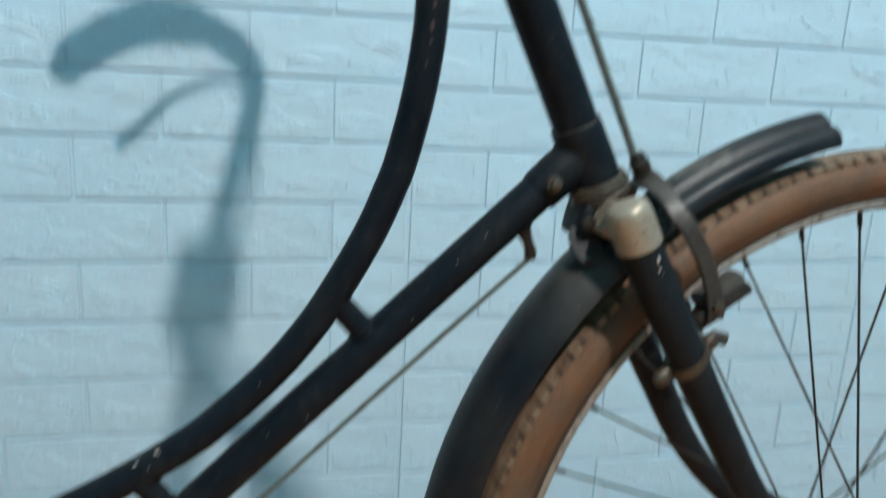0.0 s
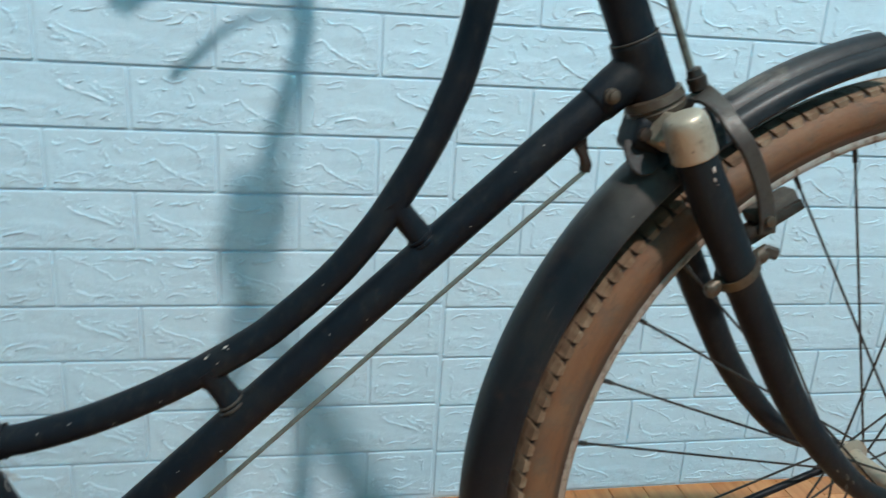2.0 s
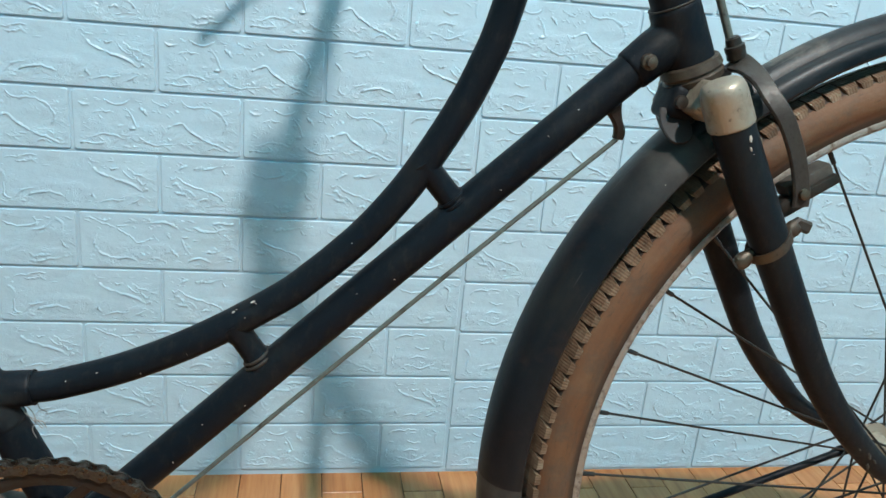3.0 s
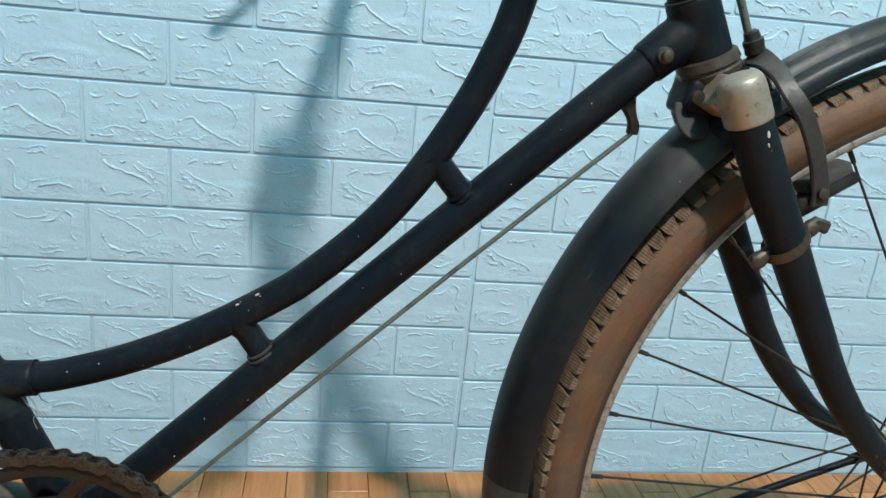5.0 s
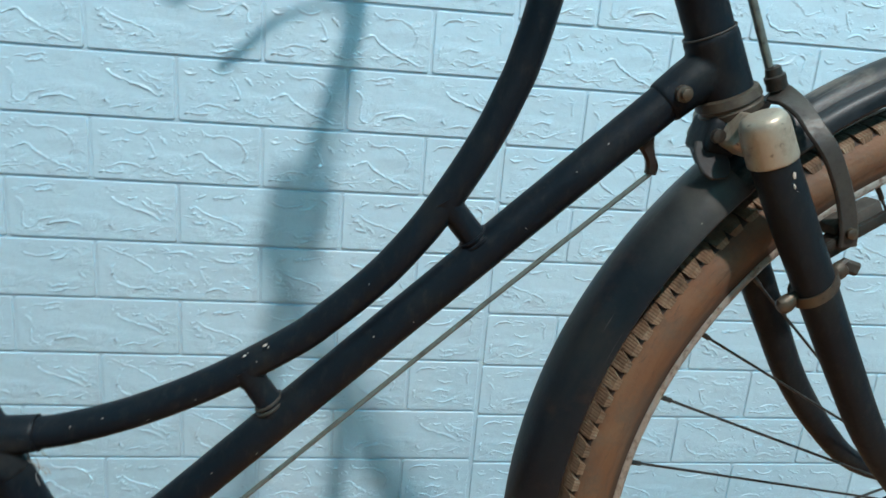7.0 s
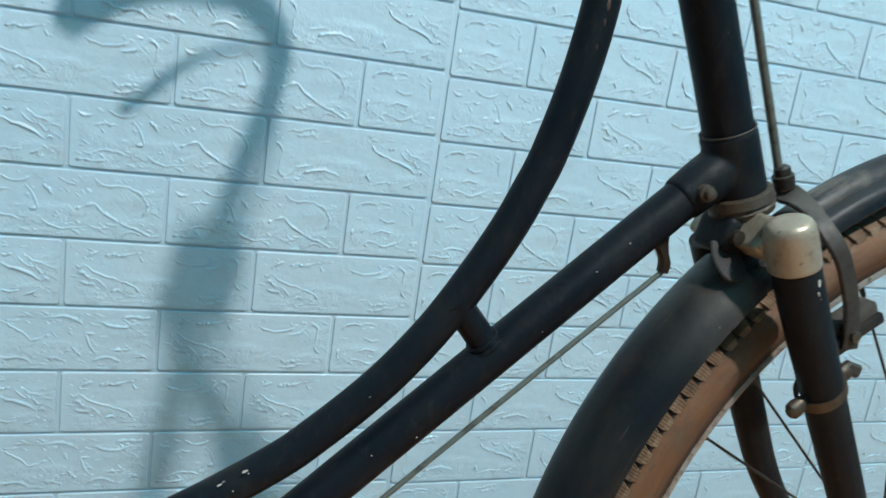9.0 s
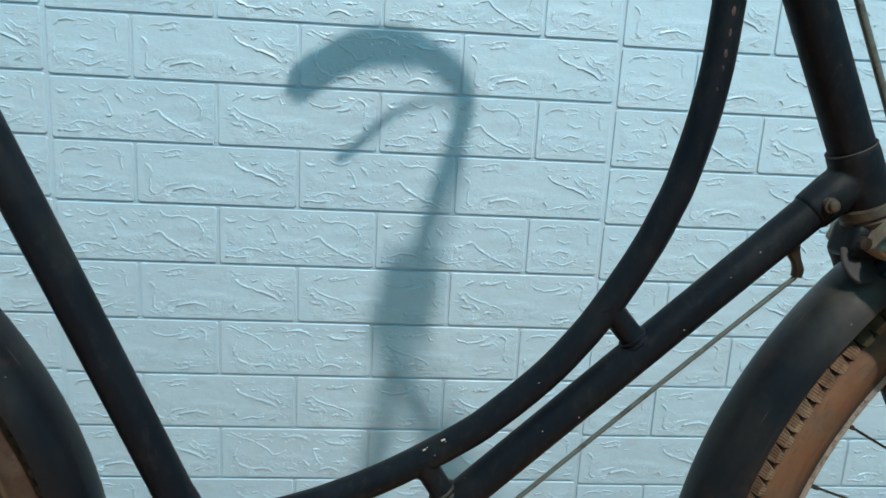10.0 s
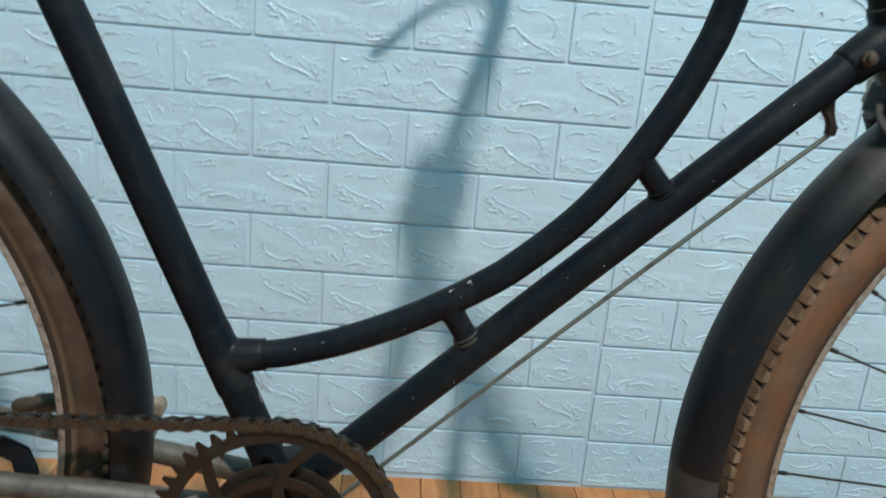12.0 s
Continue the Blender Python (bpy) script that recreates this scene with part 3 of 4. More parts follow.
for x, z, size, turn in ((0.658, 0.6205, 0.0013, -40), (0.640, 0.6020, 0.0010, 0), (0.612, 0.5640, 0.0012, 20), (0.545, 0.4980, 0.0011, -40), (0.520, 0.4870, 0.0009, -20), (0.447, 0.4010, 0.0012, -45), (0.418, 0.3860, 0.0009, 30), (0.398, 0.3560, 0.0012, 60)):
    paint_chip(x, z, size, turn, YB - 0.0126)
for x, z, size, turn in ((0.6165, 0.7480, 0.0045, 85), (0.6160, 0.7390, 0.0030, 80), (0.6175, 0.7610, 0.0040, 88), (0.6180, 0.7740, 0.0050, 90), (0.6140, 0.7260, 0.0022, 75)):
    paint_chip(x, z, size, turn, YB - 0.0103, "paint_scrape", SCRAPE)
bpart("seat_cluster", sweep(flat([(0.1065, 0.795, 0.0142), (0.106, 0.797, 0.0158), (0.095, 0.823, 0.0158), (0.0945, 0.8245, 0.0145)]), 0.015, 22), BLACK)

# headset, stem and handlebar; stem top, bar, grips and levers are unseen, shaped by their wall shadow
hc = Vector(on_head(0.6500))
bpart("lower_headset_cup", sweep([(*(hc + HEAD_DIR * d), r) for d, r in ((-0.0075, 0.0175), (-0.0065, 0.0200), (-0.001, 0.0212), (0.0, 0.0198), (0.0015, 0.0198), (0.0025, 0.0208), (0.0065, 0.0200), (0.0075, 0.0175))], 0.02, 30), BRASSY, label="tarnished brown headset cup")
hc = Vector(on_head(0.899))
bpart("upper_headset_cup", sweep([(*(hc + HEAD_DIR * d), r) for d, r in ((-0.022, 0.0130), (-0.021, 0.0165), (-0.012, 0.0175), (-0.010, 0.0195), (0.004, 0.0200), (0.006, 0.0175))], 0.02, 28), BRASSY)


def lifted(p):
    """Shear the unseen handlebar group to fit its shadow: the side away from the wall stands a little higher."""
    return (p[0] + 0.0913 * p[1], p[1], p[2] - 0.178 * p[1], *p[3:])


stem = sweep([on_head(0.905), on_head(0.95), on_head(1.03), (0.540, YB, 1.050), (0.552, YB, 1.070), (0.567, YB, 1.080)], 0.0112, 18)
bpart("stem", stem, NICKEL)
bpart("bar_clamp", sweep([lifted(p) for p in ((0.612, YB - 0.030, 0.993, 0.0150), (0.612, YB - 0.026, 0.993, 0.0165), (0.612, YB + 0.026, 0.993, 0.0165), (0.612, YB + 0.030, 0.993, 0.0150))], 0.016, 20), NICKEL)
# unseen block, sized and placed for the wide patch in the wall shadow
bpart("lamp_bracket", block((0.058, 0.048, 0.042), pose(0.570, YB, 1.078), 0.006), DARK_STEEL)
BAR = [(0.612, 0.0, 0.993), (0.607, 0.06, 0.980), (0.602, 0.12, 0.970), (0.597, 0.19, 0.958), (0.588, 0.232, 0.955), (0.560, 0.258, 0.960), (0.505, 0.274, 0.966), (0.445, 0.281, 0.950), (0.395, 0.284, 0.917)]


def skewed_bar(x, d, s):
    """Skews the unseen half away from the wall further forward, so that its shadow strip falls right."""
    return x + 0.24 * min(d, 0.2) if s < 0 else x


bar = sweep(smooth_line([lifted((skewed_bar(x, d, -1), YB - d, z)) for x, d, z in BAR[::-1]] + [lifted((x, YB + d, z)) for x, d, z in BAR[1:]], 6), 0.0112, 16)
bpart("handlebar", bar, NICKEL)
for s in (-1, 1):
    bpart("grip", sweep(smooth_line([lifted((skewed_bar(x, d, s), YB + s * d, z, r)) for x, d, z, r in ((0.520, 0.272, 0.965, 0.0140), (0.480, 0.278, 0.961, 0.0155), (0.445, 0.281, 0.950, 0.0158), (0.410, 0.2835, 0.928, 0.0160), (0.386, 0.2845, 0.910, 0.0165), (0.384, 0.2846, 0.908, 0.0120))], 4), 0.016, 16), BLACK_RUBBER)
    lever = [(0.632, 0.04, 0.985, 0.0032), (0.622, 0.13, 0.985, 0.0032), (0.598, 0.18, 0.988, 0.0030), (0.568, 0.208, 0.978, 0.0030), (0.529, 0.240, 0.9365, 0.0032), (0.4885, 0.266, 0.893, 0.0042), (0.457, 0.274, 0.856, 0.0050), (0.434, 0.276, 0.836, 0.0052)]
    bpart("brake_lever", sweep(smooth_line([lifted((skewed_bar(x, d, s), YB + s * d, z, r)) for x, d, z, r in lever], 5), 0.0052, 10), NICKEL)

# fork
BLADE = [(0.7460, 0.6210, 0.0142), (0.7645, 0.587, 0.0140), (0.7826, 0.555, 0.0134), (0.8192, 0.492, 0.0124), (0.8515, 0.440, 0.0114), (0.8885, 0.397, 0.0102), (0.931, 0.3620, 0.0088), (0.992, 0.3405, 0.0072)]
crown = block((0.0190, 0.062, 0.0240), pose(0.7385, YB + 0.001, 0.6325, 0, 26, 0), 0.004, 3)
for s in (-1, 1):
    in_y, lead = (0.041, 0.0) if s < 0 else (0.031, 0.0045)
    y0 = YB + s * in_y
    bpart("fork_blade", sweep(smooth_line([(x + lead * min(1, i / 2) * (1 - i / 9), YB + s * (in_y + (0.051 - in_y) * i / 7), z, r) for i, (x, z, r) in enumerate(BLADE)], 6), 0.01, 20), FORK)
    cap = [(0.7332, 0.6470, 0.0085), (0.7336, 0.6462, 0.0116), (0.7344, 0.6446, 0.0134), (0.7358, 0.6418, 0.0145), (0.7378, 0.6376, 0.0150), (0.7466, 0.6198, 0.0153), (0.7468, 0.6194, 0.0142)]
    sweep([(x + 2 * lead, y0, z, r) for x, z, r in cap], 0.016, 28, crown)
blend(bpart("fork_crown", crown, NICKEL, label="dull nickel fork crown with square-shouldered caps"), 0.0010, 4)
for x, z, size, turn in ((0.7520, 0.6140, 0.0036, 75), (0.7535, 0.6075, 0.0026, 60), (0.7560, 0.6045, 0.0012, 20), (0.8690, 0.4170, 0.0024, 60), (0.8655, 0.4125, 0.0014, 10)):
    paint_chip(x, z, size, turn, YB - 0.0556, "fork_paint_chip")
for x, z, size, turn in ((0.9000, 0.3840, 0.0050, 62), (0.9060, 0.3790, 0.0036, 50), (0.9010, 0.3750, 0.0040, 75), (0.8900, 0.3900, 0.0024, 40)):
    paint_chip(x, z, size, turn, YB - 0.0585, "fork_paint_scrape", DUSTY)
bpart("steerer", sweep([on_head(0.655), on_head(0.628)], 0.0135, 20), DARK_STEEL)

# mudguard bracket behind the crown; its dark block also stands in for the shaded far cap
bpart("mudguard_bracket", block((0.0225, 0.030, 0.0245), pose(0.7310, YB + 0.004, 0.6285, 0, 12, 0), 0.006, 3), FORK)
bpart("bracket_bolt", sweep([(0.7225, YB - 0.015, 0.6305, 0.0046), (0.7225, YB - 0.0185, 0.6305, 0.0044), (0.7225, YB - 0.019, 0.6305, 0.0028)], 0.005, 12), DARK_STEEL)
bpart("bracket_tongue", ribbon(smooth_line([(0.7245, YB - 0.004, 0.6240, 0.020), (0.7240, YB - 0.0085, 0.6180, 0.022), (0.7245, YB - 0.0140, 0.6120, 0.021), (0.7252, YB - 0.0185, 0.6068, 0.016), (0.7256, YB - 0.0202, 0.6045, 0.009)], 3), 0.016, 0.0026), BLACK_RUBBER, label="rounded black tongue of the bracket lying on the mudguard")

# brake work
bpart("brake_rod", sweep([(0.5790, YB, 1.040), (0.7238, YB, 0.748), (0.7630, YB, 0.669)], 0.0028, 12), ROD, label="tarnished steel front brake rod")
bpart("rod_coupling", sweep(flat([(0.7617, 0.6746, 0.0036), (0.7622, 0.6736, 0.0050), (0.7642, 0.6695, 0.0056), (0.7645, 0.6689, 0.0068), (0.7659, 0.6660, 0.0070), (0.7662, 0.6654, 0.0066), (0.7682, 0.6612, 0.0068), (0.7686, 0.6604, 0.0054)]), 0.006, 16), DARK_STEEL)
for s in (-1, 1):
    arm = [(0.7665, 0.000, 0.6590, 0.0150), (0.7700, 0.009, 0.6565, 0.0150), (0.7735, 0.021, 0.6500, 0.0140), (0.7765, 0.031, 0.6410, 0.0128), (0.7825, 0.0370, 0.6315, 0.0124), (0.7895, 0.0386, 0.6217, 0.0122), (0.8015, 0.0387, 0.6007, 0.0122), (0.8095, 0.0386, 0.5787, 0.0128), (0.8110, 0.0384, 0.5680, 0.0130)]
    bpart("brake_stirrup", ribbon(smooth_line([(x, YB + s * d, z, w) for x, d, z, w in arm], 4), 0.0122, 0.0036), CAKED, label="flat bent steel brake stirrup arm")
    bpart("stirrup_pin", sweep([(0.8100, YB + s * 0.034, 0.5770, 0.0040), (0.8100, YB + s * 0.0430, 0.5770, 0.0038), (0.8100, YB + s * 0.0436, 0.5770, 0.0025)], 0.004, 12), BRASSY)
    holder = block((0.046, 0.013, 0.0075), pose(0.8190, YB + s * 0.030, 0.5765, 0, -31, 0), 0.0015)
    block((0.020, 0.012, 0.012), pose(0.8080, YB + s * 0.030, 0.5685, 0, -31, 0), 0.002, 2, holder)
    bpart("brake_shoe", holder, DARK_STEEL, label="dark steel brake shoe holder under the rim")
    pad = block((0.036, 0.015, 0.0095), pose(0.8195, YB + s * 0.026, 0.5848, 0, -31, 0), 0.0022)
    bpart("brake_pad", pad, PAD, label="cracked grey rubber brake pad")
    # clamp round the blade that guides the stirrup
    m = along((0.7897 if s < 0 else 0.7942, YB + s * 0.0425, 0.5428), (0.50, 0.0, -0.866))
    ring = bmesh.new()
    ang = [2 * math.pi * k / 24 for k in range(25)]
    loop = [m @ Vector((0.0148 * math.cos(a), 0.0148 * math.sin(a), 0.004 * math.cos(a))) for a in ang]
    axis = m.to_3x3() @ Vector((0, 0, 1))
    rings = []
    for k in range(24):
        c = loop[k]
        out = (m.to_3x3() @ Vector((math.cos(ang[k]), math.sin(ang[k]), 0)))
        rings.append([ring.verts.new(c + axis * u + out * v) for u, v in ((-0.0034, -0.0012), (0.0034, -0.0012), (0.0034, 0.0010), (-0.0034, 0.0010))])
    for k in range(24):
        a, b = rings[k], rings[(k + 1) % 24]
        for j in range(4):
            ring.faces.new((a[j], a[(j + 1) % 4], b[(j + 1) % 4], b[j]))
    bmesh.ops.recalc_face_normals(ring, faces=ring.faces)
    bpart("stirrup_guide_clamp", ring, BRASSY, label="brown metal clamp round the fork blade")
    bpart("clamp_ear", sweep([(*(m @ Vector((x, 0, z))), r) for x, z, r in ((-0.0125, 0.0, 0.0040), (-0.0155, -0.0003, 0.0054), (-0.0195, -0.0012, 0.0060), (-0.0225, -0.0018, 0.0054), (-0.0240, -0.0020, 0.0028))], 0.0060, 14, squash=0.8), BRASSY)
    bpart("clamp_ear", sweep([(*(m @ Vector((x, 0, z))), r) for x, z, r in ((0.0125, 0.0005, 0.0040), (0.0160, 0.0010, 0.0050), (0.0205, 0.0018, 0.0060), (0.0245, 0.0024, 0.0056), (0.0268, 0.0026, 0.0030))], 0.0060, 14, squash=0.8), BRASSY)
    bpart("guide_finger", ribbon([m @ Vector((-0.018, 0, -0.002)), m @ Vector((-0.0235, 0, -0.003)), m @ Vector((-0.0300, 0, 0.004))], 0.009, 0.006), CAKED)
bpart("rod_hook", ribbon(smooth_line([(0.6845, YB, 0.626, 0.016), (0.6878, YB, 0.619, 0.010), (0.6912, YB, 0.612, 0.0068), (0.6934, YB, 0.606, 0.0080), (0.6930, YB, 0.601, 0.0075)], 3), 0.01, 0.006), RUST, label="rusty brown rod guide under the tube")
bpart("rear_brake_rod", sweep([(0.6948, YB, 0.6040), (0.6920, YB, 0.6003), (0.656, YB, 0.5668), (0.585, YB, 0.4998), (0.511, YB, 0.4290), (0.435, YB, 0.3560), (0.39, YB, 0.3125), (0.345, YB, 0.269)], 0.0018, 10), ROD, label="thin tarnished steel brake rod")

# wheels
R_NIP = 0.2965


def tyre_parts(c, parent, grow):
    """A tyre with its shoulder blocks; grow widens the ring for the fatter front tyre."""
    R, r, WIDE = 0.3222 + 1.9 * grow, 0.0177 + 0.4 * grow, 1.14 - 20 * grow
    prof = [(R + r * math.cos(a), WIDE * r * math.sin(a)) for a in (radians(-131 + 262 * k / 22) for k in range(23))]
    prof += [(q + grow, w) for q, w in ((0.3068, 0.0146), (0.3040, 0.0128), (0.3025, 0.0060), (0.3025, -0.0060), (0.3040, -0.0128), (0.3068, -0.0146))]
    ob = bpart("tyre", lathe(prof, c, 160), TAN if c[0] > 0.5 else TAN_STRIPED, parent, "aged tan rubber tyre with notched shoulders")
    ob.data.materials.append(TREAD_FLOOR)
    for f in ob.data.polygons:
        q = f.center
        if math.hypot(q[0] - c[0], q[2] - c[2]) - R > r * 0.60:
            f.material_index = 1
    verts, faces = [], []
    count = 165
    for side in (-1, 1):
        for k in range(count):
            a0 = 2 * math.pi * (k + 0.12 * random.random()) / count
            width = 2 * math.pi / count
            base = len(verts)
            for end, up in ((0, 0), (1, 0), (0, 1), (1, 1)):
                for bend, h, share_w in ((3, 0.0012, 0.95), (24, 0.0017, 0.93), (42, 0.0026, 0.74), (52, 0.0, 0.56)):
                    t = a0 + width * (0.5 + (end - 0.5) * share_w) + (0.10 * width if bend > 30 else 0.0)
                    q = radians(bend) * side
                    rr = r + (h if up else -0.002)
                    rad = R + rr * math.cos(q)
                    verts.append((c[0] + rad * math.cos(t), c[1] + WIDE * rr * math.sin(q), c[2] + rad * math.sin(t)))
            for j in range(3):
                faces.append((base + 8 + j, base + 9 + j, base + 13 + j, base + 12 + j))
                faces.append((base + j, base + j + 1, base + 9 + j, base + 8 + j))
                faces.append((base + 4 + j, base + 12 + j, base + 13 + j, base + 5 + j))
            faces.append((base + 3, base + 7, base + 15, base + 11))
            faces.append((base, base + 8, base + 12, base + 4))
    me = bpy.data.meshes.new("tread")
    me.from_pydata(verts, [], faces)
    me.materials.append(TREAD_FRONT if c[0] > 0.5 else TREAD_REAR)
    bm = bmesh.new()
    bm.from_mesh(me)
    bmesh.ops.recalc_face_normals(bm, faces=bm.faces)
    bm.to_mesh(me)
    bm.free()
    tr = new("tread", me)
    tr.parent = parent
    tagged(tr, "dusty tan shoulder blocks of the tread", kind="stuff")


def wheel(name, c, spokes, first, label, grow=0.0):
    hub_c = (c[0], YB, c[1])
    w = new(name)
    w.parent = bike
    w.matrix_parent_inverse = Matrix.Translation(-bike.location)
    tagged(w, label)
    tyre_parts(hub_c, w, grow)
    rim = [(0.3040, -0.0152), (0.3056, -0.0145), (0.3048, -0.0130), (0.3010, -0.0108), (0.3000, 0.0), (0.3010, 0.0108), (0.3048, 0.0130), (0.3056, 0.0145), (0.3040, 0.0152),
           (0.3015, 0.0150), (0.2994, 0.0122), (0.2981, 0.0060), (0.2977, 0.0), (0.2981, -0.0060), (0.2994, -0.0122), (0.3015, -0.0150)]
    rim = [(q + (grow if q > 0.3005 else 0.0), y) for q, y in rim]
    bpart("rim", lathe(rim, hub_c, 160), RIM, w, "pitted chrome rim")
    hub = [(0.0040, -0.060), (0.0060, -0.060), (0.0060, -0.047), (0.0090, -0.046), (0.0095, -0.036), (0.0165, -0.0340), (0.0165, -0.0315), (0.0095, -0.029), (0.0078, -0.020),
           (0.0078, 0.020), (0.0095, 0.029), (0.0165, 0.0315), (0.0165, 0.0340), (0.0095, 0.036), (0.0090, 0.046), (0.0060, 0.047), (0.0060, 0.060), (0.0040, 0.060)]
    bpart("hub", lathe(hub, hub_c, 32), NICKEL, w, "dull nickel hub")
    length = None
    for k in range(spokes):
        th = radians(first - k * 360.0 / spokes)
        lead = 62 if ((k + 1) // 2) % 2 == 0 else -62
        side = 1 if k % 2 == 0 else -1
        nip = Vector((c[0] + R_NIP * math.cos(th), YB, c[1] + R_NIP * math.sin(th)))
        ph = th + radians(lead)
        eye = Vector((c[0] + 0.0160 * math.cos(ph), YB + side * 0.033, c[1] + 0.0160 * math.sin(ph)))
        d = nip - eye
        if length is None:
            length = d.length
            sm = sweep([(0, 0, 0, 0.0010), (0, 0, length - 0.013, 0.0010), (0, 0, length - 0.0125, 0.0018), (0, 0, length - 0.003, 0.0019), (0, 0, length, 0.0012)], 0.001, 8)
            spoke_mesh = bpy.data.meshes.new("spoke")
            sm.to_mesh(spoke_mesh)
            sm.free()
            spoke_mesh.materials.append(SPOKE)
        share("spoke", spoke_mesh, w, along(eye, d))
    return w


front_wheel = wheel("front_wheel", FRONT, 35, 251.29, "spoked front wheel with a tan tyre", 0.0006)
rear_wheel = wheel("rear_wheel", REAR, 36, 18.5, "spoked rear wheel with a tan tyre")


def mudguard(name, c, profile, a0, a1, label=""):
    """A thin bent strip; its profile gives (side, depth below the crown) from the middle outwards."""
    (top, steps) = profile
    right = [(top - d, w) for w, d in steps]
    arc = [(r, -w) for r, w in right[::-1]] + right[1:]
    prof = arc + [(r - 0.0013, w * 0.955) for r, w in arc[::-1]]
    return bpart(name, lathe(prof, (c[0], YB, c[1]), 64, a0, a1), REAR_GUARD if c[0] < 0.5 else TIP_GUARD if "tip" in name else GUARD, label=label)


def dome(half, deep, turn=84, count=12):
    k = radians(turn)
    return [(half * math.sin(k * i / count) / math.sin(k), deep * (1 - math.cos(k * i / count)) / (1 - math.cos(k))) for i in range(count + 1)]


SPEAR = [(0.0, 0.0), (0.004, 0.0005), (0.0080, 0.0026), (0.0110, 0.0060), (0.0125, 0.0088), (0.0140, 0.0092), (0.0175, 0.0100), (0.0205, 0.0130), (0.0218, 0.0170), (0.0222, 0.0212), (0.0216, 0.0220)]
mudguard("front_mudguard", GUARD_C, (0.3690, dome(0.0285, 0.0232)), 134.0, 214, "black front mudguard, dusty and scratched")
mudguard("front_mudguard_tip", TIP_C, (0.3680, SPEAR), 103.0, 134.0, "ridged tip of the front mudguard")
mudguard("rear_mudguard", REAR, (0.3640, dome(0.0280, 0.0205)), -25, 200, "black rear mudguard, brown with dust")
bpart("mudguard_stay", sweep([(0.992, YB + 0.048, 0.3235, 0.0052), (0.978, YB + 0.048, 0.3195, 0.0048), (0.970, YB + 0.047, 0.3170, 0.0034), (0.844, YB + 0.044, 0.2785, 0.0034), (0.690, YB + 0.034, 0.231, 0.0034)], 0.0034, 12), BLACK)

# the fork, front wheel and what moves with them stand turned a little to the wall
STEER = Matrix.Translation(on_head(0.65)) @ Matrix.Rotation(radians(-4.35), 4, HEAD_DIR) @ Matrix.Translation(-Vector(on_head(0.65)))
TURNING = ("fork_blade", "fork_crown", "mudguard_bracket", "bracket_bolt", "bracket_tongue", "rod_coupling", "brake_stirrup", "stirrup_pin", "brake_shoe", "brake_pad",
           "stirrup_guide_clamp", "clamp_ear", "guide_finger", "fork_paint_chip", "fork_paint_scrape")
ROLLING = ("front_wheel", "front_mudguard", "front_mudguard_tip", "mudguard_stay")
for ob in bike.children:
    kind = ob.name.split(".")[0]
    if kind in TURNING + ROLLING:
        ob.matrix_basis = Matrix.Translation((0, -0.002 if kind in ROLLING else -0.004, 0)) @ STEER

# stand plate, brake bracket and rod by the rear wheel
plate = bmesh.new()
rim_pts = [(0.187, 0.338), (0.2175, 0.3385), (0.2192, 0.329), (0.2115, 0.317), (0.210, 0.303), (0.187, 0.303)]
lo = [plate.verts.new((x, YB + 0.044, z)) for x, z in rim_pts]
hi = [plate.verts.new((x, YB + 0.060, z)) for x, z in rim_pts]
plate.faces.new(lo)
plate.faces.new(hi[::-1])
for k in range(6):
    plate.faces.new((lo[k], hi[k], hi[(k + 1) % 6], lo[(k + 1) % 6]))
bmesh.ops.recalc_face_normals(plate, faces=plate.faces)
bmesh.ops.bevel(plate, geom=plate.edges[:], offset=0.0015, segments=2, affect="EDGES")
bpart("stand_plate", plate, NICKEL, label="dirty nickel stand plate")
bpart("adjuster_bolt", sweep([(0.108, YB + 0.032, 0.336, 0.0040), (0.112, YB + 0.032, 0.337, 0.0062), (0.126, YB + 0.032, 0.3395, 0.0062), (0.1265, YB + 0.032, 0.3396, 0.0078), (0.160, YB + 0.032, 0.344, 0.0078), (0.195, YB + 0.036, 0.330, 0.006)], 0.006, 14), BRASSY)
bpart("brake_bracket", ribbon([(0.0, YB - 0.034, 0.354), (0.082, YB - 0.034, 0.3465), (0.132, YB - 0.034, 0.3405), (0.1435, YB - 0.034, 0.335), (0.147, YB - 0.034, 0.324), (0.148, YB - 0.034, 0.300)], 0.0165, 0.005), BLACK)
bpart("brake_link_rod", sweep([(0.0, YB - 0.036, 0.3660), (0.168, YB - 0.036, 0.3525)], 0.0016, 8), ROD)

# chainwheel, crank and chain
YC = YB - 0.046
TEETH, COG, LINK = 46, 16, 0.0120
R1, R2 = LINK / (2 * math.sin(math.pi / TEETH)), LINK / (2 * math.sin(math.pi / COG))


